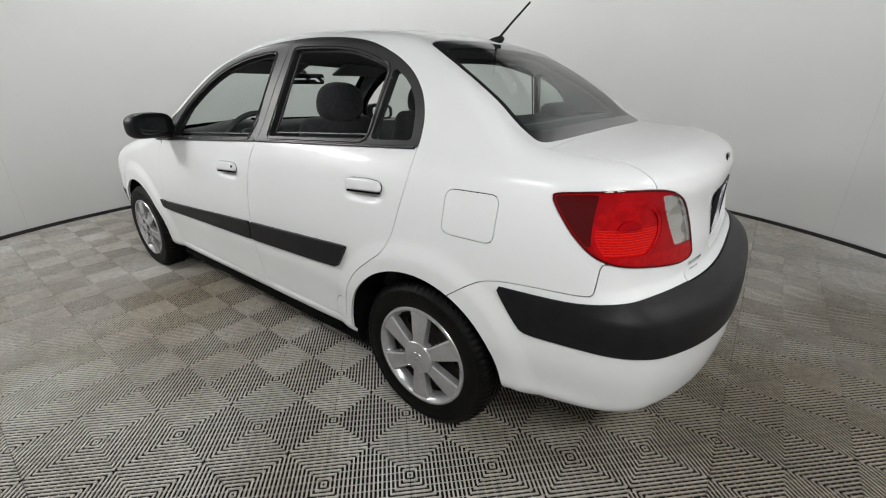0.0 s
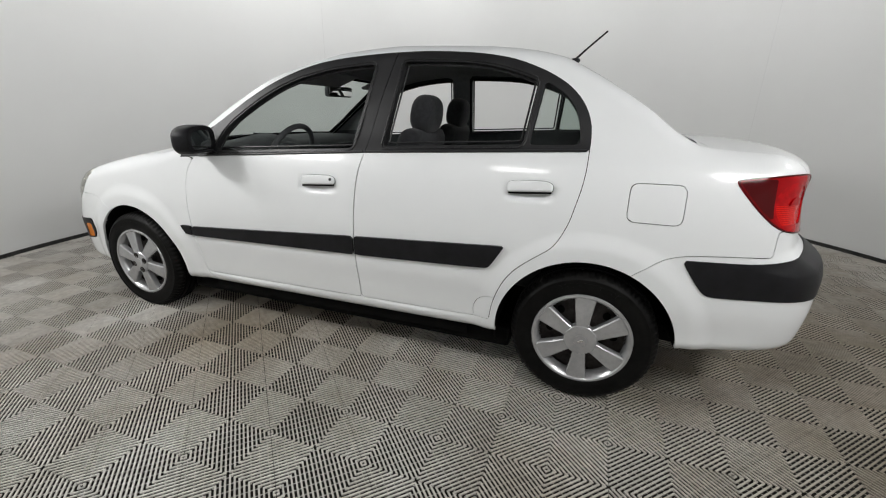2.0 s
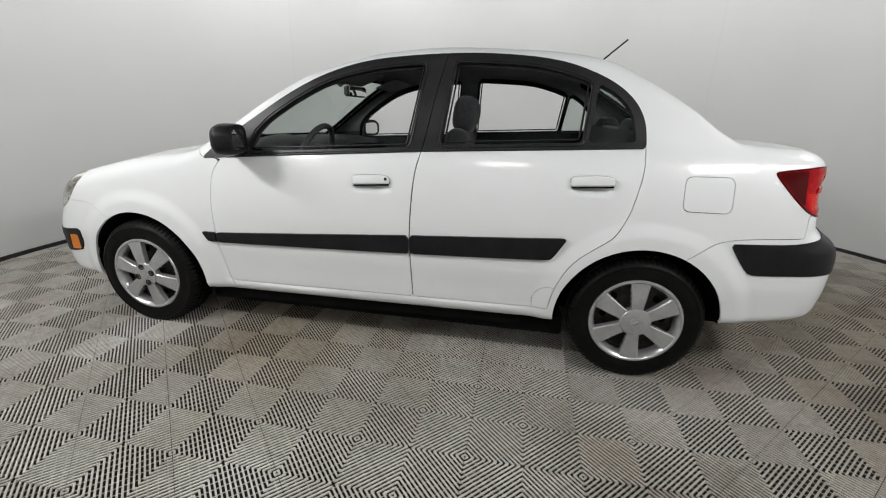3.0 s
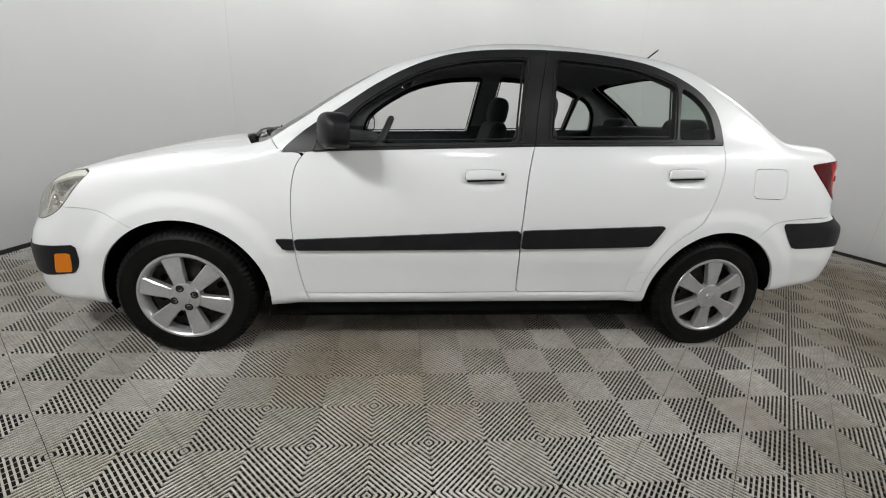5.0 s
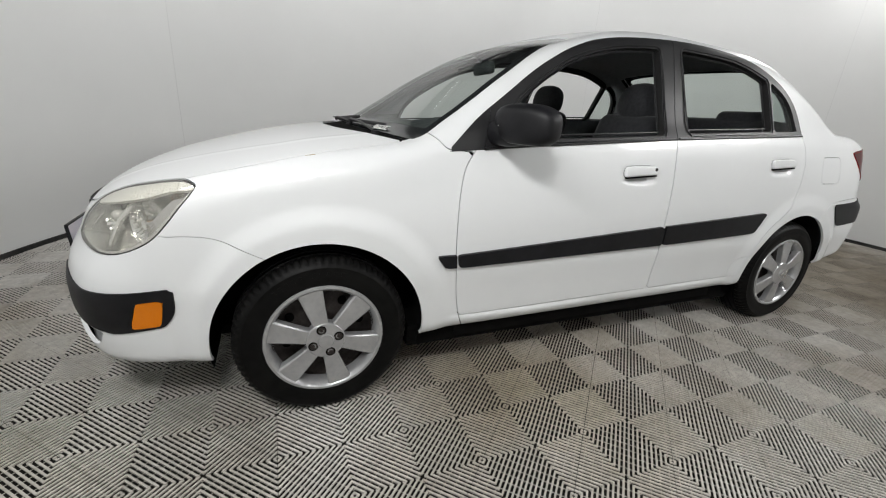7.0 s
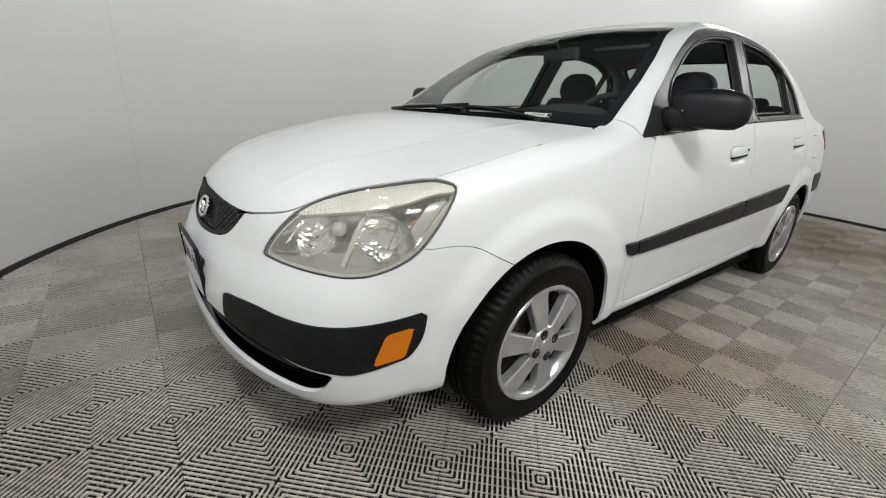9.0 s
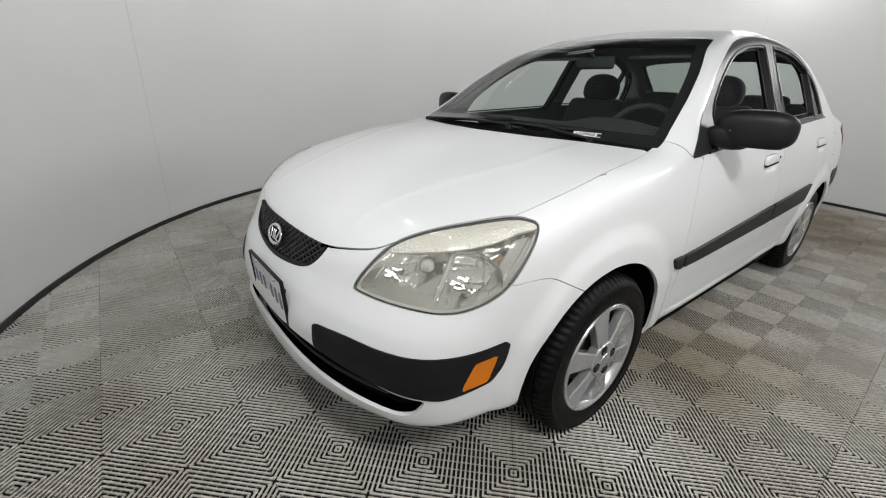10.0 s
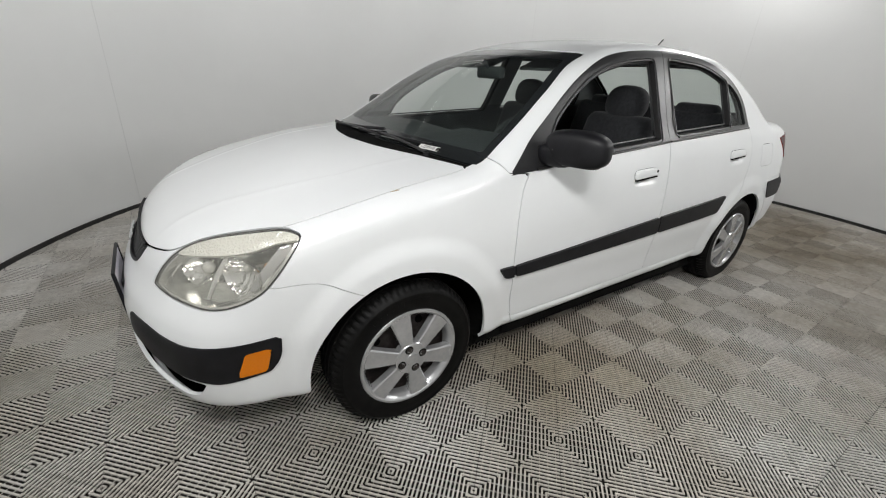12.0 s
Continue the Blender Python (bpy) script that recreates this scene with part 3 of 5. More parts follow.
def tile_geometry():
    """One square tile: four fields of slanting ribs that make nested diamonds round its middle, over lower cross bars."""
    verts, faces = [], []
    half = PITCH / 2 - 0.0008
    count = 20
    p = PITCH / math.sqrt(2) / count
    rib = 0.41 * p / 2
    SLOT = 0.0018
    DEEP = 0.0044

    def clip_square(poly):
        for axis, sign, lim in ((0, 1, 0.0), (0, -1, half), (1, 1, 0.0), (1, -1, half)):
            out = []
            for a, b in zip(poly, poly[1:] + poly[:1]):
                da = sign * a[axis] - (lim if sign > 0 else -lim)
                db = sign * b[axis] - (lim if sign > 0 else -lim)
                if da >= 0:
                    out.append(a)
                if (da >= 0) != (db >= 0):
                    t = da / (da - db)
                    out.append((a[0] + (b[0] - a[0]) * t, a[1] + (b[1] - a[1]) * t))
            poly = out
            if not poly:
                break
        return poly

    def block(poly, top, low, turn):
        c, s = ((1, 0), (0, 1), (-1, 0), (0, -1))[turn]
        q = [(c * x - s * y, s * x + c * y) for x, y in poly]
        k = len(verts)
        n = len(q)
        verts.extend([(x, y, top) for x, y in q] + [(x, y, low) for x, y in q])
        faces.append(tuple(range(k, k + n)))
        for i in range(n):
            j = (i + 1) % n
            faces.append((k + i, k + n + i, k + n + j, k + j))

    r2 = math.sqrt(0.5)
    for turn in range(4):
        for i in range(count):
            mid = (i + 0.5) * p
            # a rib runs along x + y = const in this field, with a narrow slot where it crosses the diagonal
            for near, far in ((-1, -SLOT), (SLOT, 1)):
                poly = []
                for d, l in ((mid - rib, near), (mid + rib, near), (mid + rib, far), (mid - rib, far)):
                    poly.append((d * r2 - l * r2 * 0.5, d * r2 + l * r2 * 0.5))
                poly = clip_square(poly[::-1])
                if len(poly) > 2:
                    area2 = sum(a[0] * b[1] - b[0] * a[1] for a, b in zip(poly, poly[1:] + poly[:1]))
                    block(poly if area2 > 0 else poly[::-1], 0.0, -DEEP, turn)
        # lower bars run across the ribs and tie them together
        for i in range(-8, 9):
            mid = (i + 0.5) * 0.0285
            poly = [(d * r2 - l * r2, d * r2 + l * r2) for d, l in ((0, mid - 0.0009), (1, mid - 0.0009), (1, mid + 0.0009), (0, mid + 0.0009))]
            poly = clip_square(poly)
            if len(poly) > 2:
                area2 = sum(a[0] * b[1] - b[0] * a[1] for a, b in zip(poly, poly[1:] + poly[:1]))
                block(poly if area2 > 0 else poly[::-1], -0.0026, -DEEP, turn)
    return verts, faces


TILE_VERTS, TILE_FACES = tile_geometry()
TILE_MESH = mesh_from("floor_tile", TILE_VERTS, TILE_FACES, TILE, smooth=False)


def tile_places():
    c, s = math.cos(radians(TURNED)), math.sin(radians(TURNED))
    ring = polygon(OUTLINE, 0, (0, 1))
    spots = []
    for i in range(-14, 12):
        for j in range(-16, 12):
            x, y = ORIGIN[0] + PITCH * (c * i - s * j), ORIGIN[1] + PITCH * (s * i + c * j)
            spots.append((x, y))
    spots = np.array(spots)
    d = ring(np.c_[spots, np.zeros(len(spots))])
    return spots[d < 0.3], d[d < 0.3]


# ---- the car ----
car = new("car")
tagged(car, "white four-door sedan with black mouldings and open windows", "car")

half = skin(body, (-2.2, -0.03, 0.1), (2.16, 0.9, 1.52), 0.015)
half = clip(half, lambda p: -p[:, 1])
half[0][:, 1][np.abs(half[0][:, 1]) < 1e-5] = 0.0

ARCHES = ((-1.241, 0.352, 0.281), (1.263, 0.355, 0.271))


def arch(p):
    d = np.min([np.hypot(p[:, 0] - c, p[:, 2] - h) - r for c, r, h in ARCHES], axis=0)
    return np.maximum(d, 0.45 - p[:, 1])


LEFT = lambda p: 0.3 - p[:, 1]
rest = cut(half, arch)[1]
low_skin, rest = cut(rest, lambda p: p[:, 2] - bottom(p[:, 0]) - 0.009)

DLO = [(0.842, 0.915), (0.731, 1.018), (0.583, 1.119), (0.481, 1.193), (0.378, 1.257), (0.27, 1.312), (0.142, 1.36), (0.014, 1.386), (-0.132, 1.402), (-0.3, 1.412), (-0.464, 1.416), (-0.6, 1.410), (-0.735, 1.398), (-0.865, 1.375), (-1, 1.324), (-1.09, 1.272), (-1.153, 1.208), (-1.187, 1.135), (-1.194, 1.048), (-1.186, 1.032), (-0.25, 0.988), (0.54, 0.938)]
FWIN = [(0.60, 0.958), (0.565, 1.075), (0.392, 1.20), (0.225, 1.288), (0.03, 1.338), (-0.12, 1.356), (-0.232, 1.362), (-0.21, 1.19), (-0.185, 1.002)]
RWIN = [(-0.372, 1.372), (-0.54, 1.368), (-0.70, 1.36), (-0.80, 1.342), (-0.89, 1.316), (-0.967, 1.288), (-0.938, 1.046), (-0.335, 1.016)]
QWIN = [(-0.995, 1.287), (-1.08, 1.240), (-1.137, 1.17), (-1.155, 1.055), (-0.962, 1.047)]
FDOOR = [(0.757, 0.292), (0.776, 0.38), (0.791, 0.5), (0.8, 0.64), (0.795, 0.77), (0.777, 0.865), (0.738, 0.917), (0.7, 0.97), (-0.27, 1.03), (-0.252, 0.988), (-0.232, 0.91), (-0.221, 0.805), (-0.213, 0.615), (-0.219, 0.46), (-0.226, 0.304)]
RDOOR = [(-0.228, 0.304), (-0.222, 0.46), (-0.215, 0.615), (-0.224, 0.805), (-0.234, 0.91), (-0.254, 0.988), (-0.26, 1.06), (-1.19, 1.09), (-1.19, 0.976), (-1.181, 0.904), (-1.163, 0.828),
         (-1.147, 0.761), (-1.104, 0.677), (-1.045, 0.634), (-0.964, 0.571), (-0.913, 0.502), (-0.875, 0.403), (-0.862, 0.312)]
FENDER = [(0.842, 0.925), (0.875, 0.965), (1, 1.05), (2.2, 1.05), (2.2, 0), (0.6, 0), (0.748, 0.255), (0.776, 0.38), (0.791, 0.5), (0.8, 0.64), (0.795, 0.77), (0.777, 0.865), (0.738, 0.917)]
FUEL = [(-1.347, 0.934), (-1.530, 0.936), (-1.529, 0.796), (-1.346, 0.797)]
FBUMPER = [(1.3, 0.49), (1.39, 0.56), (1.483, 0.609), (1.564, 0.652), (1.645, 0.66), (1.705, 0.657), (1.76, 0.69), (1.89, 0.73), (2.3, 0.76), (2.3, 0), (1.3, 0)]
RBUMPER = [(-1.30, 0.52), (-1.402, 0.612), (-1.514, 0.690), (-1.70, 0.706), (-1.824, 0.711), (-1.828, 0.80), (-2.3, 0.80), (-2.3, 0.0), (-1.3, 0.0)]
RBLACK = [(-1.553, 0.677), (-1.762, 0.684), (-1.9, 0.702), (-1.98, 0.711), (-2.3, 0.722), (-2.3, 0.538), (-2.05, 0.556), (-1.925, 0.562), (-1.66, 0.546), (-1.632, 0.557), (-1.562, 0.655)]
HOOD = [(1.165, -0.1), (1.16, 0), (1.139, 0.189), (1.035, 0.518), (0.971, 0.685), (1.199, 0.701), (1.42, 0.706), (1.629, 0.69), (1.72, 0.652), (1.81, 0.575), (1.878, 0.512), (1.926, 0.472), (1.964, 0.389), (1.994, 0.299), (2.012, 0.157), (2.017, 0), (2.017, -0.1)]
HEAD = [(-0.0032, 0.599), (0.0192, 0.64), (0.0724, 0.703), (0.1328, 0.742), (0.225, 0.774), (0.3452, 0.799), (0.434, 0.813), (0.486, 0.801), (0.482, 0.774), (0.446, 0.707), (0.404, 0.650), (0.357, 0.620), (0.296, 0.597), (0.2342, 0.589), (0.1438, 0.588), (0.0646, 0.591)]
FBLACK = [(-0.1228, 0.477), (-0.0148, 0.484), (0.0702, 0.475), (0.149, 0.474), (0.2376, 0.477), (0.3266, 0.485), (0.4286, 0.497), (0.4202, 0.414), (0.385, 0.364), (0.2598, 0.34), (0.229, 0.34), (-0.1226, 0.405)]
SIGNAL = [(0.3312, 0.451), (0.3998, 0.46), (0.3758, 0.367), (0.2962, 0.357)]
GRILLE = [(-0.299, 0.685), (-0.157, 0.683), (0.157, 0.683), (0.299, 0.685), (0.312, 0.682), (0.297, 0.64), (0.257, 0.599), (0.16, 0.579), (0, 0.565), (-0.16, 0.579), (-0.257, 0.599), (-0.297, 0.64), (-0.312, 0.682)]
INTAKE = [(-0.364, 0.408), (0.364, 0.408), (0.517, 0.38), (0.686, 0.337), (0.662, 0.289), (0.627, 0.274), (0.539, 0.28), (0.378, 0.303), (0.2, 0.33), (0, 0.34), (-0.2, 0.33)]
TAILLAMP = [(-0.005, 0.958), (0.0077, 0.966), (0.1515, 0.987), (0.2828, 0.984), (0.3476, 0.954), (0.4005, 0.877), (0.4311, 0.772), (0.4082, 0.764), (0.3663, 0.761), (0.2172, 0.784), (0.1387, 0.798), (0.0898, 0.82), (0.0417, 0.869), (0.0076, 0.926)]
REVERSE = [(0.2631, 0.968), (0.345, 0.964), (0.445, 0.815), (0.3431, 0.819)]
FRONT_CORNER = lambda p: np.stack([-0.8 * (p[:, 0] - 1.976) + 0.6 * (p[:, 1] - 0.435), p[:, 2]], 1)
REAR_CORNER = lambda p: np.stack([-0.82 * (p[:, 0] + 1.676) - 0.573 * (p[:, 1] - 0.733), p[:, 2]], 1)
AHEAD = lambda p: 1.4 - p[:, 0]
BEHIND = lambda p: p[:, 0] + 1.5

# windows and their black surrounds
dlo, rest = cut(rest, both(polygon(DLO), LEFT))
front_opening, dlo = cut(dlo, polygon(FWIN, 0.02))
rear_opening, dlo = cut(dlo, polygon(RWIN, 0.02))
quarter_pane, dlo = cut(dlo, polygon(QWIN, 0.02))
BSEAM = curve([(0.98, -0.254), (1.2, -0.287), (1.43, -0.335)])
ahead_frame, behind_frame = cut(dlo, lambda p: BSEAM(p[:, 2]) - p[:, 0], 0.0015)
sail, ahead_frame = cut(ahead_frame, lambda p: (0.705 - 0.35 * (p[:, 2] - 0.92)) - p[:, 0], 0.0012)

GLASS_FOOT = lambda p: p[:, 0] - (1.062 - 0.26 * p[:, 1] ** 2)
screen_edge = polygon([(-0.2, 1.388), (0.063, 1.387), (0.34, 1.377), (0.465, 1.372), (0.503, 1.362), (0.595, 1.230), (0.639, 1.126), (0.656, 1.064), (0.674, 1.004), (0.695, 0.940), (0.68, 0.87), (-0.2, 0.87)], 0.012, (1, 2))
screen_zone = both(screen_edge, GLASS_FOOT, lambda p: 0.1 - p[:, 0])
screen, rest = cut(rest, screen_zone, 0.001)
screen_clear, screen_border = cut(screen, lambda p: np.maximum(screen_edge(p) + 0.034, GLASS_FOOT(p) + 0.075))
HOOD_REAR = curve([(0.0, 1.16), (0.189, 1.139), (0.518, 1.035), (0.685, 0.969), (0.9, 0.86)])
cowl, rest = cut(rest, both(lambda p: p[:, 0] - HOOD_REAR(p[:, 1]), lambda p: -GLASS_FOOT(p), lambda p: p[:, 1] - 0.68, lambda p: 0.87 - p[:, 2]), 0.001)
back_edge = polygon([(-0.2, 1.402), (0.30, 1.394), (0.47, 1.378), (0.520, 1.360), (0.547, 1.299), (0.558, 1.229), (0.566, 1.151), (0.585, 1.071), (0.55, 1.067), (0.286, 1.073), (-0.2, 1.076)], 0.012, (1, 2))
back_zone = both(back_edge, lambda p: p[:, 0] + 0.9)
back_glass, rest = cut(rest, back_zone, 0.001)
back_clear, back_border = cut(back_glass, lambda p: back_edge(p) + 0.028)

# the nose
head, rest = cut(rest, both(polygon(HEAD, 0.012, FRONT_CORNER), AHEAD), 0.001)
hood, rest = cut(rest, both(polygon(HOOD, 0.012, (0, 1)), lambda p: 0.66 - p[:, 2]), 0.0021)
grille, rest = cut(rest, both(polygon(GRILLE, 0.012, (1, 2)), lambda p: 1.85 - p[:, 0]), 0.0005)
intake, rest = cut(rest, both(polygon(INTAKE, 0.012, (1, 2)), AHEAD), 0.0005)
black_front, rest = cut(rest, both(polygon(FBLACK, 0.012, FRONT_CORNER), AHEAD), 0.0005)
signal, black_front = cut(black_front, polygon(SIGNAL, 0.008, FRONT_CORNER), 0.0005)
front_bumper, rest = cut(rest, polygon(FBUMPER), 0.0011)

# the tail
LID_SIDE = curve([(0.70, 0.500), (0.725, 0.490), (0.765, 0.438), (0.80, 0.442), (0.877, 0.461), (0.954, 0.530), (0.986, 0.624), (1.034, 0.622), (1.2, 0.61)])
tail, rest = cut(rest, both(polygon(TAILLAMP, 0.012, REAR_CORNER), BEHIND), 0.001)
lid, rest = cut(rest, both(lambda p: p[:, 1] - LID_SIDE(p[:, 2]), lambda p: 0.709 - p[:, 2], lambda p: p[:, 0] + 1.600), 0.0015)
recess, lid = cut(lid, both(polygon([(-0.27, 0.925), (0.27, 0.925), (0.285, 0.90), (0.27, 0.745), (-0.27, 0.745), (-0.285, 0.90)], 0.02, (1, 2)), lambda p: p[:, 0] + 1.9), 0.0005)
black_rear, rest = cut(rest, both(polygon(RBLACK), BEHIND), 0.0005)
rear_bumper, rest = cut(rest, polygon(RBUMPER), 0.0015)

# doors, fuel flap, wings
fuel_flap, rest = cut(rest, both(polygon(FUEL, 0.028), LEFT), 0.0014)
front_door, rest = cut(rest, both(polygon(FDOOR), LEFT), 0.0015)
rear_door, rest = cut(rest, both(polygon(RDOOR), LEFT), 0.0015)
jack_flap, rear_door = cut(rear_door, lambda p: np.hypot(p[:, 0] + 0.866, p[:, 2] - 0.345) - 0.078, 0.001)
fender, rest = cut(rest, both(polygon(FENDER), LEFT), 0.0018)

# near-black backing added behind the panels, so their gaps read as shaded
inner_skin = cut(half, arch)[1]
for hole in (lambda p: p[:, 2] - bottom(p[:, 0]) - 0.031, both(polygon(DLO), LEFT), screen_zone, back_zone, both(polygon(HEAD, 0.012, FRONT_CORNER), AHEAD),
             both(polygon(GRILLE, 0.012, (1, 2)), lambda p: 1.85 - p[:, 0]), both(polygon(INTAKE, 0.012, (1, 2)), AHEAD), both(polygon(TAILLAMP, 0.012, REAR_CORNER), BEHIND),
             both(polygon([(-0.27, 0.925), (0.27, 0.925), (0.285, 0.90), (0.27, 0.745), (-0.27, 0.745), (-0.285, 0.90)], 0.02, (1, 2)), lambda p: p[:, 0] + 1.9)):
    inner_skin = clip(inner_skin, lambda p, h=hole: -h(p))
sheet("inner_frame", whole(inner_skin), GAP, car, "near-black backing put in for the shade of the panel gaps", 0.0, -0.0105)
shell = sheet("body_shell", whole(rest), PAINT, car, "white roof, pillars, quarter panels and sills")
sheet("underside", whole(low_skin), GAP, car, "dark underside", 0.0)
sheet("hood", whole(hood), PAINT, car, "white hood")
front = sheet("front_bumper", whole(front_bumper), PAINT, car, "white front bumper")
sheet("trunk_lid", whole(lid), PAINT, car, "white trunk lid", 0.018)
sheet("plate_recess", whole(recess), PAINT, car, "recess for the rear plate", 0.0, -0.016)
back = sheet("rear_bumper", whole(rear_bumper), PAINT, car, "white rear bumper")
sheet("black_guard", whole(black_rear), BLACK, back, "black grained bumper guard", 0.02, 0.004)
pair("fender", fender, PAINT, car, "white front fender")
pair("fuel_flap", fuel_flap, PAINT, car)
for side, flip in ((1, lambda m: m), (-1, mirrored)):
    d = sheet("front_door", flip(front_door), PAINT, car, "white front door with its window down")
    sheet("window_frame", flip(ahead_frame), SATIN, d, "black window frame", 0.03)
    sheet("sail_panel", flip(sail), SATIN, d, "black mirror base panel", 0.02, 0.002)
    r = sheet("rear_door", flip(rear_door), PAINT, car, "white rear door with its window down")
    sheet("window_frame", flip(behind_frame), SATIN, r, "black window frame", 0.03)
    sheet("quarter_glass", flip(quarter_pane), GLASS, r, "fixed tinted quarter glass", 0.0, -0.008)
    sheet("jack_cover", flip(jack_flap), PAINT, r)
    # rub strips
    strips = ([(0.795 - 0.006, 0.5545), (0.781, 0.506), (-0.213, 0.531), (-0.2125, 0.618)], [(0.872, 0.5550), (0.836, 0.5070), (0.770, 0.5060), (0.770, 0.5550)],
              [(-0.222, 0.618), (-0.914, 0.656), (-0.905, 0.640), (-0.856, 0.560), (-0.840, 0.553), (-0.222, 0.531)])
    for outline, owner, source in ((strips[0], d, front_door), (strips[2], r, rear_door)):
        sheet("rub_strip", flip(clip(source, polygon(outline, 0.005))), BLACK, owner, "black rub strip", 0.014, 0.013)
    sheet("rub_strip", flip(clip(fender, polygon(strips[1], 0.004))), BLACK, car, "black rub strip end", 0.014, 0.0125)
    # bumper ends
    guard = sheet("black_guard", flip(black_front), BLACK, front, "black grained bumper guard", 0.02, 0.004)
    sheet("side_marker", flip(signal), AMBER, front, "amber side marker", 0.02, 0.002)
    # lamps
    lamp = sheet("headlamp", flip(head), LAMP_GREY, car, "clear headlamp with yellowed lens", 0.0, -0.10)
    edge = polygon(HEAD, 0.012, FRONT_CORNER)
    rim, pane = cut(head, lambda p: -(edge(p) + 0.0028))
    sheet("lens", flip(pane), LENS, lamp, "clear lens", 0.0, 0.001)
    sheet("seal", flip(rim), SEAL, lamp, "dark rubber rim", 0.004, -0.001)
    sheet("reflector_wall", flip(clip(pane, lambda p: -(edge(p) + 0.0105))), REFLECTOR, lamp, "bright inner wall", 0.094, -0.006)
    t = new("tail_lamp")
    t.parent = car
    tagged(t, "red tail lamp with a clear reversing section")
    white_part, red = cut(tail, polygon(REVERSE, 0.012, REAR_CORNER))
    tail_edge = polygon(TAILLAMP, 0.012, REAR_CORNER)
    outer, red = cut(red, lambda p: np.maximum(REAR_CORNER(p)[:, 0] - (0.098 - 0.10 * (0.97 - p[:, 2]) + 1.3 * (0.9 - p[:, 2]) ** 2), tail_edge(p) + 0.007))
    ring = lambda p: np.hypot(REAR_CORNER(p)[:, 0] - 0.185, (p[:, 2] - 0.876) * 1.15)
    lowband, red = cut(red, lambda p: p[:, 2] - (0.822 - 0.02 * REAR_CORNER(p)[:, 0]))
    bowl, red = cut(red, lambda p: ring(p) - 0.098)
    rim_ring, bowl = cut(bowl, lambda p: 0.088 - ring(p))
    middle, bowl = cut(bowl, lambda p: np.maximum(ring(p) - 0.040, 0.886 - p[:, 2]))
    flutes, bowl = cut(bowl, lambda p: p[:, 2] - 0.886)
    sheet("reversing_lens", flip(white_part), CLEAR, t, "clear reversing lens", 0.01, -0.004)
    rev_edge = polygon(REVERSE, 0.012, REAR_CORNER)
    sheet("reversing_cover", flip(clip(white_part, lambda p: rev_edge(p) + 0.004)), LENS, t, "clear outer cover", 0.0, 0.003)
    rim_line = clip(tail, lambda p: -(tail_edge(p) + 0.005))
    sheet("lamp_rim", flip(rim_line), DEEP_RED, t, "dark red rim of the lamp", 0.004, 0.0045)
    sheet("outer_lens", flip(outer), DEEP_RED, t, "dark red outer lens", 0.02, 0.003)
    sheet("brake_lens", flip(red), RED, t, "red lens", 0.02, 0.003)
    sheet("lower_band", flip(lowband), BOWL_RED, t, "red lower band", 0.02, 0.003)
    sheet("bowl_rim", flip(rim_ring), BOWL_RED, t, "red rim of the bowl", 0.006, 0.002)
    sheet("bulb_cover", flip(middle), RED, t, "darker red middle", 0.006, 0.004)
    sheet("bowl", flip(bowl), BOWL_RED, t, "red round bowl", 0.012, -0.001)
    sheet("fluted_lens", flip(flutes), BRIGHT_RED, t, "bright fluted red lens", 0.012, -0.001)
sheet("windshield", whole(screen_clear), GLASS, car, "clear windshield", 0.0, -0.003)
sheet("windshield_border", whole(screen_border), FRIT, car, "black border of the windshield", 0.006, -0.003)
sheet("rear_window", whole(back_clear), GLASS, car, "tinted rear window", 0.0, -0.003)
sheet("rear_window_border", whole(back_border), FRIT, car, "black border of the rear window", 0.006, -0.003)
sheet("cowl", whole(cowl), BLACK, car, "black plastic cowl below the windshield", 0.01, -0.012)

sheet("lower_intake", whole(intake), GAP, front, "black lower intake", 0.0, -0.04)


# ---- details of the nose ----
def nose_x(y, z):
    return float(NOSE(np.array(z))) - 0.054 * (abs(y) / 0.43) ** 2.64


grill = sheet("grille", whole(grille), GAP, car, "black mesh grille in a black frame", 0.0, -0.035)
grille_edge = polygon(GRILLE, 0.012, (1, 2))
sheet("grille_frame", whole(clip(grille, lambda p: -(grille_edge(p) + 0.011))), BLACK, grill, "black grille frame", 0.03, 0.001)
bm = bmesh.new()
PITCH_BAR = 0.030
for slant in (1, -1):
    for k in range(-30, 31):
        run = []
        for t in np.linspace(-0.35, 0.35, 141):
            y = t
            z = 0.625 + slant * (t - k * PITCH_BAR) * 0.72
            p = np.array([[2.0, y, z]])
            if 0.55 < z < 0.70 and grille_edge(p)[0] < -0.006:
                run.append((nose_x(y, z) - 0.012, y, z))
        if len(run) > 3:
            b = tube(run[::4] + [run[-1]], 0.0040, 5)
            me = bpy.data.meshes.new("bar")
            b.to_mesh(me)
            b.free()
            bm.from_mesh(me)
            bpy.data.meshes.remove(me)
part("lattice", bm, SATIN, grill, "crossed black bars")

badge = new("badge")
badge.parent = car
badge.matrix_basis = pose(nose_x(0, 0.630) + 0.006, 0, 0.630, 0, -22, 0)
tagged(badge, "chrome oval badge on the grille")
bm = bmesh.new()
ring_v = []
for i in range(40):
    a = 2 * math.pi * i / 40
    ring_v.append([bm.verts.new((0.005 * math.cos(b) , (0.056 + 0.006 * math.sin(b)) * math.cos(a), (0.030 + 0.006 * math.sin(b)) * math.sin(a))) for b in np.linspace(0, 2 * math.pi, 10, endpoint=False)])
for i in range(40):
    for k in range(10):
        bm.faces.new((ring_v[i][k], ring_v[i][(k + 1) % 10], ring_v[(i + 1) % 40][(k + 1) % 10], ring_v[(i + 1) % 40][k]))
bmesh.ops.recalc_face_normals(bm, faces=bm.faces)
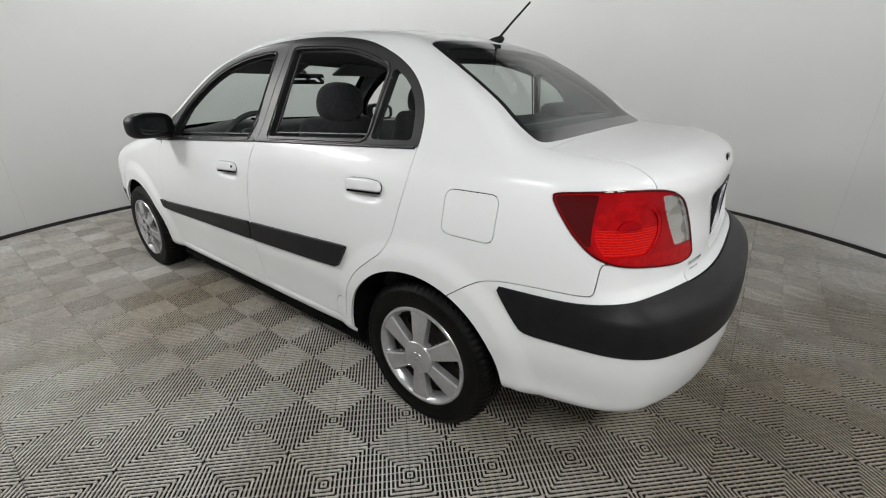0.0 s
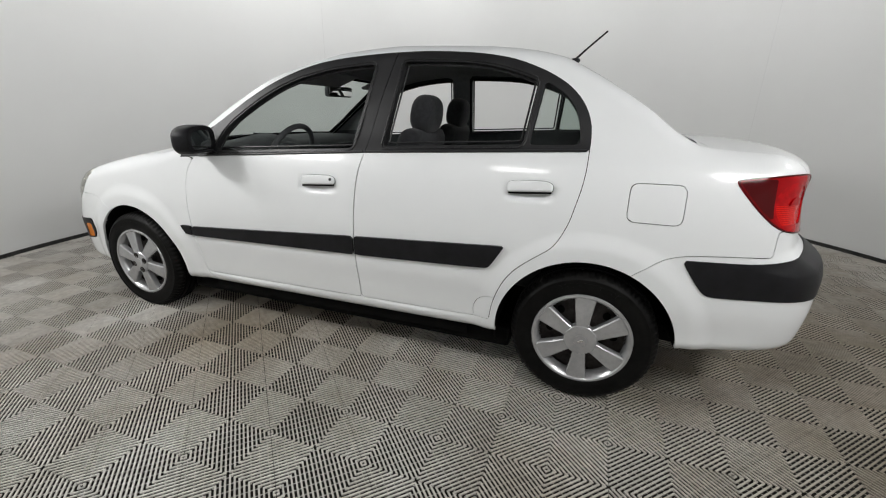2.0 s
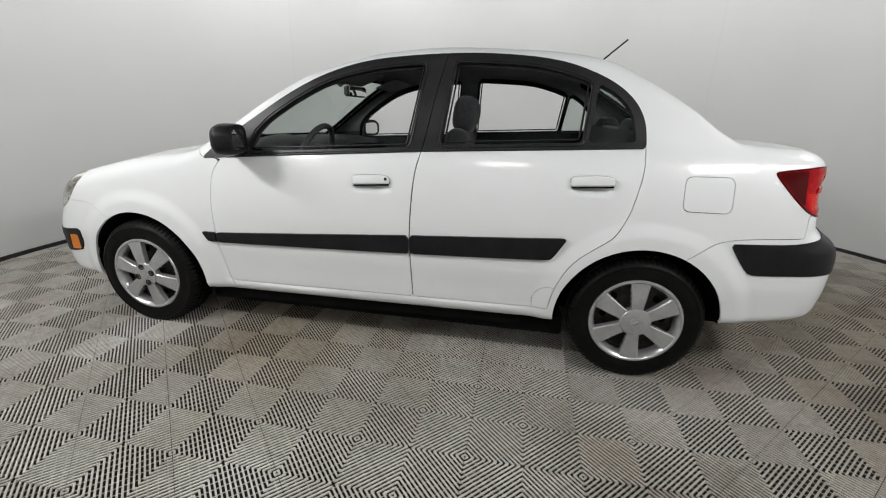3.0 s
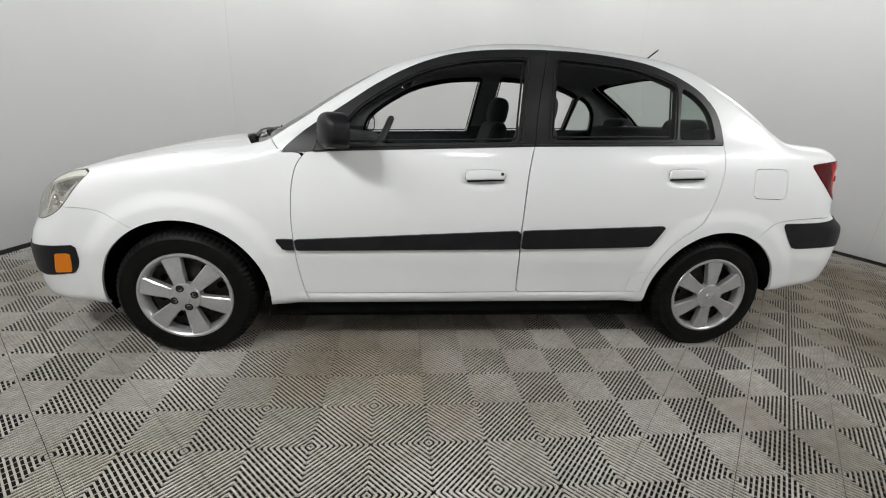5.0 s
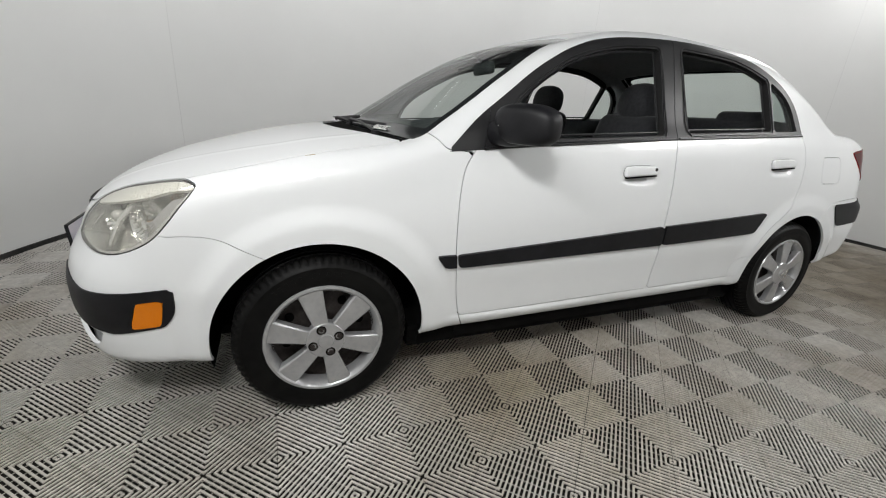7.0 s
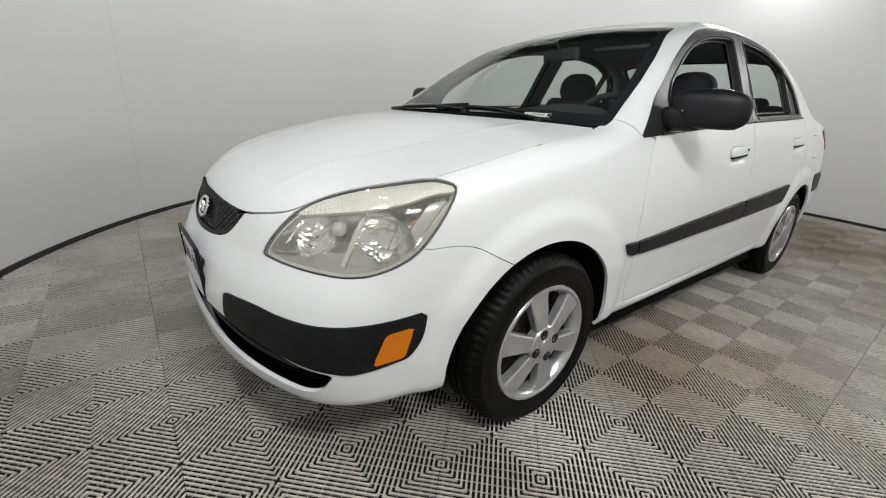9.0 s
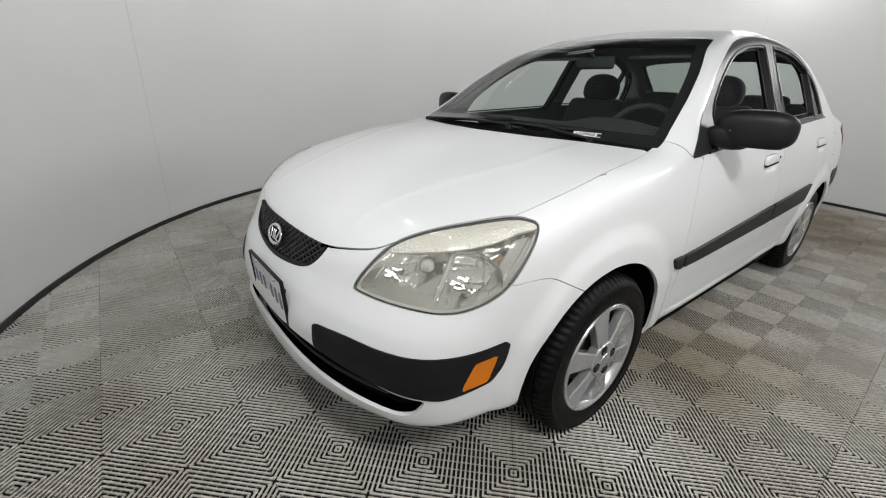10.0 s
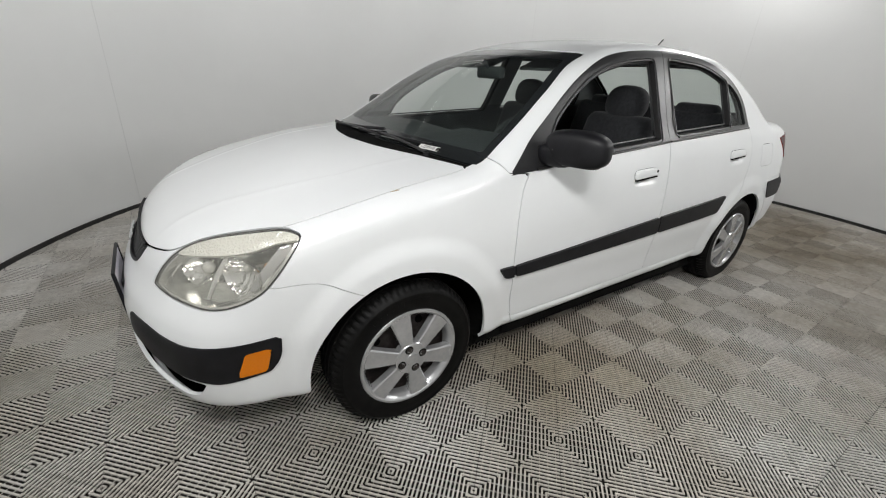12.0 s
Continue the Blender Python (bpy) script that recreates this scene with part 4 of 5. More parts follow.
part("ring", bm, CHROME, badge)
bm = bmesh.new()
bmesh.ops.create_circle(bm, cap_ends=True, segments=36, radius=1)
bmesh.ops.transform(bm, matrix=Matrix(((0, 0, 1, 0), (0.055, 0, 0, 0), (0, 0.030, 0, 0), (0, 0, 0, 1))), verts=bm.verts)
part("field", bm, FRIT, badge, m=pose(-0.003, 0, 0))
for y in (-0.028, -0.006, 0.008, 0.030):
    part("bar", box(0.006, 0.008, 0.034, 0.0015, m=Matrix.Rotation(radians(18 if y < 0.02 else -18), 4, "X")), CHROME, badge, m=pose(0.001, y, 0))

# lower intake slats and the front plate
for z in (0.345, 0.372, 0.396):
    run = [(nose_x(y, z) - 0.026 - 0.02 * abs(y), y, z - 0.055 * max(0, abs(y) - 0.2)) for y in np.linspace(-0.58, 0.58, 41)]
    part("intake_slat", tube(run, 0.006, 6), SATIN, front)


def plate(name, m, text_bars):
    e = new(name)
    e.parent = car
    e.matrix_basis = m
    tagged(e, "licence plate in a black frame")
    part("plate", box(0.003, 0.30, 0.148, 0.001), PLATE, e, m=pose(0.004, 0, 0))
    for sy, sz, y, z in ((0.312, 0.007, 0, 0.076), (0.312, 0.008, 0, -0.076), (0.007, 0.159, 0.1525, 0), (0.007, 0.159, -0.1525, 0)):
        part("frame_bar", box(0.012, sy, sz, 0.003), BLACK, e, m=pose(0.004, y, z))
    for y in text_bars:
        part("character_bar", box(0.0016, 0.017, 0.056, 0.0), PLATE_INK, e, m=pose(0.0062, y, -0.004), smooth=False)
    for y in (-0.09, 0.09):
        part("screw", lathe([(0.0, 0.006), (0.005, 0.005), (0.007, 0.0)], 12), CHROME, e, m=pose(0.0055, y, 0.060, 0, 0, -90))
    return e


plate("front_plate", pose(2.105, 0.078, 0.483, 0, 4, 1), (-0.115, -0.075, -0.035, 0.035, 0.075, 0.115))
part("plate_bracket", box(0.022, 0.24, 0.07, 0.006), BLACK, front, m=pose(2.090, 0.078, 0.478))
plate("rear_plate", pose(-2.004, 0.0, 0.835, 0, 0, 180), (-0.115, -0.075, -0.035, 0.035, 0.075, 0.115))
rear_badge = new("rear_badge")
rear_badge.parent = car
rear_badge.matrix_basis = pose(-2.000, 0, 0.982, 0, 4, 0)
tagged(rear_badge, "chrome oval badge on the trunk lid")
part("ring", lathe([(0.026, 0.0), (0.030, 0.006), (0.040, 0.006), (0.042, 0.0)], 36), CHROME, rear_badge, m=pose(0, 0, 0, 0, 0, 90) @ Matrix.Diagonal((1.35, 1, 0.8, 1)))
part("centre", lathe([(0.0, 0.003), (0.028, 0.003), (0.029, 0.0)], 36), SILVER, rear_badge, m=pose(0, 0, 0, 0, 0, 90) @ Matrix.Diagonal((1.35, 1, 0.8, 1)))
for row, (z, count, w) in enumerate(((0.748, 6, 0.012), (0.731, 5, 0.008))):
    for k in range(count):
        y = 0.45 - k * (w + 0.004)
        x = float(TAIL(np.array(z))) + 0.053 * (abs(y) / 0.5) ** 3.0
        part("trunk_lettering", box(0.002, w, 0.013 - 0.005 * row), CHROME, car, m=pose(x - 0.001, y, z, 0, 0, -8), smooth=False)


# ---- inside the headlamps ----
def lamp_point(u, z, depth):
    """A point behind the headlamp's lens, by the lamp's own measure along its length."""
    base = np.array([1.976 - 0.8 * u, 0.435 + 0.6 * u, z])
    a, b = -0.4, 0.4
    for _ in range(40):
        m = (a + b) / 2
        q = base + m * np.array([0.6, 0.8, 0])
        if body(*[np.array([v]) for v in q])[0] < -depth:
            a = m
        else:
            b = m
    return base + a * np.array([0.6, 0.8, 0])


FROST = material("fluted_clear_strip", (0.80, 0.79, 0.74), 0.3, 0.2)
BOWL = material("polished_lamp_bowl", (0.86, 0.86, 0.85), 0.10, 0.95)
bumpy(BOWL, 42.0, 0.8, 0.006, "ShaderNodeTexVoronoi")
GREY_PANEL = material("grey_lamp_panel", (0.33, 0.33, 0.325), 0.4)
bumpy(FROST, 130.0, 0.9, 0.004, "ShaderNodeTexVoronoi")
AMBER_BULB = material("faded_amber_bulb", (0.42, 0.22, 0.10), 0.2)
BULB = material("bulb_glass", (0.55, 0.55, 0.52), 0.08, 0.3)
lamp_edge = polygon(HEAD, 0.012, FRONT_CORNER)
STRIP_LOW = curve([(0.0, 0.690), (0.10, 0.708), (0.228, 0.733), (0.357, 0.761), (0.44, 0.785), (0.52, 0.79)])
upper = clip(head, both(lambda p: lamp_edge(p) + 0.004, lambda p: STRIP_LOW(FRONT_CORNER(p)[:, 0]) - p[:, 2]))
corner = clip(head, both(lambda p: lamp_edge(p) + 0.012, lambda p: p[:, 2] - STRIP_LOW(FRONT_CORNER(p)[:, 0]) + 0.006, lambda p: (0.36 + 0.55 * (p[:, 2] - 0.66)) - FRONT_CORNER(p)[:, 0]))
for ob in [o for o in car.children if o.name.startswith("headlamp")]:
    s = 1 if ob.data.vertices[0].co.y > 0 else -1
    flip = (lambda m: m) if s > 0 else mirrored
    sheet("fluted_strip", flip(upper), FROST, ob, "fluted clear strip", 0.01, -0.0035)
    sheet("grey_corner", flip(corner), GREY_PANEL, ob, "grey corner panel", 0.01, -0.03)
    mir = Matrix.Diagonal((1, s, 1, 1))
    pts = [lamp_point(u, z, 0.03) for u, z in ((0.268, 0.730), (0.250, 0.680), (0.222, 0.605))]
    part("divider", tube([(p[0], s * p[1], p[2]) for p in pts], 0.008, 8), REFLECTOR, ob)
    for u, z, r, mat in ((0.200, 0.680, 0.019, BULB), (0.392, 0.705, 0.013, AMBER_BULB), (0.335, 0.700, 0.013, BULB)):
        p = lamp_point(u, z, 0.042)
        bm = bmesh.new()
        bmesh.ops.create_uvsphere(bm, u_segments=20, v_segments=12, radius=r)
        part("bulb", bm, mat, ob, m=pose(p[0], s * p[1], p[2]))
    for u, z, r in ((0.150, 0.662, 0.056), (0.330, 0.672, 0.066)):
        p = lamp_point(u, z, 0.066)
        bm = lathe([(r, 0.034), (r * 0.97, 0.030), (r * 0.8, 0.010), (r * 0.5, -0.006), (0.012, -0.016), (0.0, -0.018)], 40)
        part("reflector_bowl", bm, BOWL, ob, m=mir @ (pose(p[0], p[1], p[2], 0, 0, -62) @ Matrix.Diagonal((1.25, 1, 1.0, 1))))
    for (u0, z0), (u1, z1) in (((0.118, 0.714), (0.062, 0.630)), ((0.450, 0.765), (0.385, 0.655))):
        a, b = lamp_point(u0, z0, 0.025), lamp_point(u1, z1, 0.025)
        part("bright_edge", tube([(p[0], s * p[1], p[2]) for p in (a, (a + b) / 2, b)], 0.0035, 6), REFLECTOR, ob)


# ---- wheels ----
def tyre_mesh():
    prof = [(0.176, 0.060), (0.184, 0.074), (0.197, 0.081), (0.2184, 0.0865), (0.2414, 0.0875), (0.2585, 0.085), (0.2625, 0.0865), (0.2685, 0.0835), (0.2795, 0.074), (0.2870, 0.064), (0.2913, 0.057),
            (0.2925, 0.046), (0.2925, 0.037), (0.2850, 0.035), (0.2850, 0.028), (0.2932, 0.026), (0.2935, 0.006), (0.2860, 0.004)]
    prof = prof + [(r, -a) for r, a in prof[::-1]]
    steps = 216
    verts, faces = [], []
    for r, a in prof:
        for k in range(steps):
            q = r
            if r > 0.279 and abs(a) > 0.036:
                q = r - (0.0055 if k % 3 == 0 else 0.0)
            t = 2 * math.pi * k / steps
            verts.append((q * math.cos(t), a, q * math.sin(t)))
    for i in range(len(prof) - 1):
        for k in range(steps):
            j = (k + 1) % steps
            faces.append((i * steps + k, (i + 1) * steps + k, (i + 1) * steps + j, i * steps + j))
    me = mesh_from("tyre", verts, [f[::-1] for f in faces], RUBBER)
    me.set_sharp_from_angle(angle=radians(35))
    return me


def finished(name, bm, mat, sharp=32):
    me = bpy.data.meshes.new(name)
    bm.normal_update()
    bm.to_mesh(me)
    bm.free()
    me.materials.append(mat)
    me.shade_smooth()
    me.set_sharp_from_angle(angle=radians(sharp))
    return me


def spoke_bm():
    b = bmesh.new()
    rows = []
    for r, w in ((0.045, 0.025), (0.075, 0.0265), (0.12, 0.0325), (0.160, 0.0380), (0.186, 0.0425)):
        y = 0.090 - 0.010 * ((r - 0.045) / 0.14) ** 2 + (0.003 if r > 0.17 else 0)
        rows.append([b.verts.new((r, yy, side * w)) for side, yy in ((-1.0, y - 0.030), (-1.0, y - 0.004), (-0.85, y), (0.85, y), (1.0, y - 0.004), (1.0, y - 0.030))])
    for r0, r1 in zip(rows, rows[1:]):
        for i in range(5):
            b.faces.new((r0[i], r0[i + 1], r1[i + 1], r1[i]))
    bmesh.ops.recalc_face_normals(b, faces=b.faces)
    if sum(f.normal.y for f in b.faces) < 0:
        bmesh.ops.reverse_faces(b, faces=b.faces)
    return b


TYRE = tyre_mesh()
CAP_RING = finished("cap_ring", lathe([(0.200, 0.070), (0.2005, 0.080), (0.197, 0.086), (0.189, 0.087), (0.180, 0.080), (0.172, 0.062), (0.168, 0.040)], 96), SILVER)
CAP_SPOKE = finished("cap_spoke", spoke_bm(), SILVER)
CAP_HUB = finished("cap_hub", lathe([(0.066, 0.060), (0.066, 0.088), (0.062, 0.093), (0.040, 0.096), (0.026, 0.097), (0.024, 0.100), (0.0, 0.101)], 64), SILVER)


def wheel(x, y, z, turn, nuts):
    side = 1 if y > 0 else -1
    e = new("wheel")
    e.parent = car
    e.matrix_basis = pose(x, y, z, 0, 0, 0 if side > 0 else 180) @ pose(0, 0, 0, 0, -turn, 0)
    tagged(e, "silver six-spoke wheel cover on a black tyre")
    put("tyre", TYRE, e, "worn black tyre")
    cap = put("wheel_cover", CAP_RING, e, "silver plastic wheel cover")
    for k in range(6):
        put("spoke", CAP_SPOKE, cap, m=pose(0, 0, 0, 0, 30 + 60 * k, 0))
    put("cap_hub", CAP_HUB, cap)
    part("steel_wheel", lathe([(0.178, 0.060), (0.172, 0.020), (0.150, 0.012), (0.10, 0.026), (0.07, 0.030), (0.0, 0.030)], 48), STEEL, e, "dull brown steel wheel")
    for k in range(8):
        a = 2 * math.pi * k / 8
        part("vent", lathe([(0.0, 0.0232), (0.015, 0.0232), (0.016, 0.015)], 14), GAP, e, m=pose(0.128 * math.cos(a), 0.0, 0.128 * math.sin(a)))
    if nuts:
        for k in range(4):
            a = math.pi / 2 - 0.07 + k * math.pi / 2
            m = pose(0.0445 * math.cos(a), 0.0948, 0.0445 * math.sin(a))
            n = part("wheel_nut", lathe([(0.0125, 0.0), (0.0125, 0.0022), (0.0100, 0.0024), (0.0085, 0.0006), (0.0060, 0.0006), (0.0058, 0.0040), (0.0, 0.0046)], 24), STEEL, e, "dark wheel nut", m=m)
            part("nut_ring", lathe([(0.0165, 0.0), (0.0163, 0.0012), (0.0100, 0.0012)], 24), GAP, e, m=pose(0.0445 * math.cos(a), 0.0955, 0.0445 * math.sin(a)))
    else:
        part("emblem", box(0.024, 0.002, 0.010, 0.001), CHROME, e, m=pose(0, 0.1015, 0, 0, 30, 0))
    for k in range(11):
        a = math.pi * (0.36 + 0.03 * k)
        part("sidewall_mark", box(0.011, 0.0016, 0.017), RUBBER, e, m=pose(0.240 * math.cos(a), 0.0875, 0.240 * math.sin(a), 0, 90 - math.degrees(a), 0), smooth=False)
    return e


HUBS = 0.288
wheel(-1.248, 0.710, HUBS, 0, False)
wheel(1.262, 0.729, HUBS - 0.006, -14, True)
wheel(-1.248, -0.710, HUBS, 20, False)
wheel(1.262, -0.729, HUBS - 0.006, 40, True)

# wheel housings, then the floor pan and other blocks under the car
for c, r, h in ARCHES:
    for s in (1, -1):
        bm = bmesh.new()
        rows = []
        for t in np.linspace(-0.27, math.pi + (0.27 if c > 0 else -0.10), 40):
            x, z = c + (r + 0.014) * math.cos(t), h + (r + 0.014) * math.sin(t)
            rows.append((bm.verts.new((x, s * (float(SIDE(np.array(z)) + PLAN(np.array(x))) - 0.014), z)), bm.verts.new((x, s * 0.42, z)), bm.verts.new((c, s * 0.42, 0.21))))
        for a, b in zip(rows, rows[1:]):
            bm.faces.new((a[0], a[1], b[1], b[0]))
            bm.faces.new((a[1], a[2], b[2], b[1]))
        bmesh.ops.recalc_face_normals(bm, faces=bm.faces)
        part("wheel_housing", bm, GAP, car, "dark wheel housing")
# unseen boxes, pipe and axle added to keep light from under the car
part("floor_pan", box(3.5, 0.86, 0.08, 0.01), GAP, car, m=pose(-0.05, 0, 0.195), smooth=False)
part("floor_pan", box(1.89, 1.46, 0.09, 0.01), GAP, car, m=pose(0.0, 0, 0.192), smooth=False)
part("undertray", box(0.98, 0.90, 0.05, 0.02), GAP, car, "unseen black undertray added to block light", m=pose(1.36, 0, 0.170))
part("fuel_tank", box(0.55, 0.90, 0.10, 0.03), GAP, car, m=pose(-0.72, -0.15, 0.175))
part("exhaust_pipe", tube([(1.0, 0.05, 0.15), (0.2, 0.02, 0.145), (-0.9, -0.05, 0.15), (-1.1, -0.12, 0.19), (-1.5, -0.30, 0.22)], 0.024, 12), STEEL, car, "unseen rusty exhaust pipe added to block light")
part("rear_axle", tube([(-1.248, -0.62, 0.24), (-1.20, -0.45, 0.22), (-1.20, 0.45, 0.22), (-1.248, 0.62, 0.24)], 0.035, 12), GAP, car)
for s in (1, -1):
    part("sill_flange", box(1.50, 0.010, 0.05, 0.003), GAP, car, m=pose(0.0, s * 0.742, 0.205, 0, 0.5, 0))
part("muffler", box(0.45, 0.22, 0.12, 0.04, 3), STEEL, car, "rusty muffler", m=pose(-1.72, -0.35, 0.24))


# ---- mirrors, handles, aerial, wipers ----
def oval(a, b, c, power=0.62, rings=20, sides=36):
    bm = bmesh.new()
    bmesh.ops.create_uvsphere(bm, u_segments=sides, v_segments=rings, radius=1)
    for v in bm.verts:
        v.co = Vector([k * math.copysign(abs(t) ** power, t) for k, t in zip((a, b, c), v.co)])
    return bm


for side, door in ((1, "front_door"), (-1, "front_door.001")):
    d = bpy.data.objects[door]
    e = new("door_mirror")
    e.parent = d
    e.matrix_basis = Matrix.Diagonal((1, side, 1, 1))
    tagged(e, "black plastic door mirror")
    bm = oval(0.064, 0.124, 0.070, 0.61)
    for v in bm.verts:
        y = v.co.y
        k = 1 - 0.12 * max(0, y / 0.112) ** 2 - 0.10 * max(0, -y / 0.112)
        v.co.x *= k
        v.co.z = v.co.z * (1 - 0.12 * max(0, y / 0.112) ** 2) + 0.03 * (y if y < 0 else 0)
        v.co.x = max(v.co.x, -0.036)
        v.co.z = max(v.co.z, -0.056) + 0.004
    part("housing", bm, BLACK, e, "black grained mirror shell", m=pose(0.600, 0.866, 1.013, 0, 0, 18))
    bm = oval(0.050, 0.096, 0.008, 0.6, 12, 28)
    part("lower_lip", bm, SATIN, e, m=pose(0.602, 0.864, 0.963, 0, 0, 18))
    out = rounded([(-0.080, -0.036), (-0.078, 0.044), (0.02, 0.050), (0.072, 0.042), (0.080, -0.026), (0.05, -0.042)], 0.025)
    bm = prism([(a, b) for a, b in out], 0.004)
    part("mirror_glass", bm, MIRROR, e, "mirror glass", m=pose(0.5615, 0.862, 1.014, 0, 0, 108))
    rng = random.Random(5 + side)
    for k in range(6):
        part("paint_chip", oval(0.0016, 0.0018, 0.0012, 0.8, 6, 8), PAPER, e, m=pose(0.600, 0.866, 1.013, 0, 0, 18) @ pose(0.0575, rng.uniform(-0.075, 0.07), rng.uniform(-0.035, 0.015)))
    part("foot", oval(0.044, 0.078, 0.044, 0.7, 12, 24), BLACK, e, m=pose(0.634, 0.798, 0.986, 0, 0, 16))

for (x, z, door, key) in ((-0.031, 0.856, "front_door", True), (-0.990, 0.895, "rear_door", False)):
    for side in (1, -1):
        d = bpy.data.objects[door if side > 0 else door + ".001"]
        w = float(SIDE(np.array(z + 0.0))) + float(PLAN(np.array(x)))
        lean = math.degrees(math.atan(0.16))
        e = new("door_handle")
        e.parent = d
        e.matrix_basis = Matrix.Diagonal((1, side, 1, 1)) @ pose(x, w - 0.004, z, lean * 0.9, 3.5, 0)
        tagged(e, "white pull handle")
        out = rounded([(-0.088, -0.019), (-0.088, 0.012), (-0.055, 0.024), (0.070, 0.026), (0.088, 0.016), (0.088, -0.019)], 0.014)
        part("grip", prism([tuple(q) for q in out], 0.03, 0.008, 3), PAINT, e, m=pose(0, 0.017, 0))
        # dark plate and strip stand in for the shade round and below the grip
        ring_o = rounded([(-0.0891, -0.020), (-0.0891, 0.0125), (-0.0555, 0.0250), (0.0705, 0.0270), (0.0891, 0.0165), (0.0891, -0.020)], 0.0142)
        part("shadow_gap", prism([tuple(q) for q in ring_o], 0.02), SEAL, e, m=pose(0, 0.002, 0))
        part("grip_slot", box(0.166, 0.014, 0.006, 0.002), GAP, e, m=pose(0, 0.006, -0.0225))
        if key and side > 0:
            part("key_hole", lathe([(0.0, 0.002), (0.0065, 0.002), (0.0072, 0.0)], 20), SEAL, e, m=pose(-0.073, 0.0172, 0.004))

aerial = new("antenna")
aerial.parent = car
tagged(aerial, "short black roof antenna")
part("foot", oval(0.042, 0.018, 0.016, 0.8, 12, 20), BLACK, aerial, m=pose(-1.045, 0, 1.410, 0, 12, 0))
part("rod", tube([(-1.055, 0, 1.416), (-1.12, 0, 1.476), (-1.20, 0, 1.545)], [0.0055, 0.0045, 0.0042], 10), BLACK, aerial)

def glass_z(x, y):
    """The height of the skin over a place near the windshield."""
    return float(TOP(np.array(x + float(SWEEP(np.array(x))) * y * y)) - CROWN(np.array(x)) * y * y)


for run in (((1.03, -0.56), (1.065, -0.36), (1.055, -0.10), (1.015, 0.06)), ((1.085, -0.08), (1.055, 0.12), (1.03, 0.28), (0.985, 0.44))):
    e = new("wiper")
    e.parent = car
    tagged(e, "black wiper resting on the windshield")
    pts = [(x, y, glass_z(x, y)) for x, y in run]
    part("blade", tube([(x - 0.012, y, z + 0.012) for x, y, z in pts], 0.006, 6, 1.4), BLACK, e)
    end = (run[3][0] + 0.035, run[3][1] + 0.03)
    part("arm", tube([(*end, glass_z(*end) + 0.004), (pts[2][0] + 0.015, pts[2][1], pts[2][2] + 0.014), (pts[1][0] - 0.002, pts[1][1], pts[1][2] + 0.018)], [0.010, 0.007, 0.005], 8, 0.6), SATIN, e)
    part("pivot", lathe([(0.0, 0.016), (0.012, 0.016), (0.015, 0.0)], 16), BLACK, e, m=pose(end[0] + 0.003, end[1] + 0.005, glass_z(*end) - 0.012, 90, 0, 0))
part("paint_chip", tube([(1.295, 0.7045, 0.8855), (1.27, 0.7055, 0.8895), (1.245, 0.7055, 0.8925)], [0.003, 0.006, 0.002], 6, 0.3), RUST, car, "chipped paint at the hood edge")

# belt mouldings under the side windows
for side in (1, -1):
    for name, x0, x1 in (("front_door", 0.70, -0.245), ("rear_door", -0.262, -1.18)):
        run = []
        for x in np.linspace(x0, x1, 24):
            z = float(np.interp(x, [-1.186, -0.25, 0.54, 0.842], [1.032, 0.988, 0.938, 0.915])) + 0.004
            run.append((x, side * (float(SIDE(np.array(z)) + PLAN(np.array(x))) + 0.003), z))
        part("belt_moulding", tube(run, 0.0065, 8, 0.8), SATIN, bpy.data.objects[name if side > 0 else name + ".001"], "black belt moulding")


# ---- the cabin ----
def inner(x, y, z):
    return body(x, y, z) + 0.045


lining = skin(inner, (-1.75, -0.03, 0.22), (1.12, 0.85, 1.47), 0.03)
lining = clip(lining, lambda p: -p[:, 1])
lining[0][:, 1][np.abs(lining[0][:, 1]) < 1e-5] = 0.0
for hole in (both(polygon(FWIN, 0.02), LEFT), both(polygon(RWIN, 0.02), LEFT), both(polygon(QWIN, 0.02), LEFT)):
    lining = clip(lining, lambda p, h=hole: -(h(p) - 0.012))
lining = clip(lining, lambda p: -np.maximum(np.maximum(screen_edge(p) + 0.045, 0.1 - p[:, 0]), GLASS_FOOT(p) - 0.1))
lining = clip(lining, lambda p: -np.maximum(back_edge(p) + 0.035, p[:, 0] + 0.9))
lining = clip(lining, lambda p: -np.min([np.hypot(p[:, 0] - c, p[:, 2] - h) - r - 0.03 for c, r, h in ARCHES], axis=0))
upper_lining, lower_lining = cut(lining, lambda p: 1.03 - p[:, 2] - 0.05 * p[:, 0])
sheet("lining", whole(upper_lining), PILLAR, car, "grey pillar and roof lining", 0.0, 0.0, inner)
sheet("side_trim", whole(lower_lining), TRIM, car, "dark door cards and side trim", 0.0, 0.0, inner)
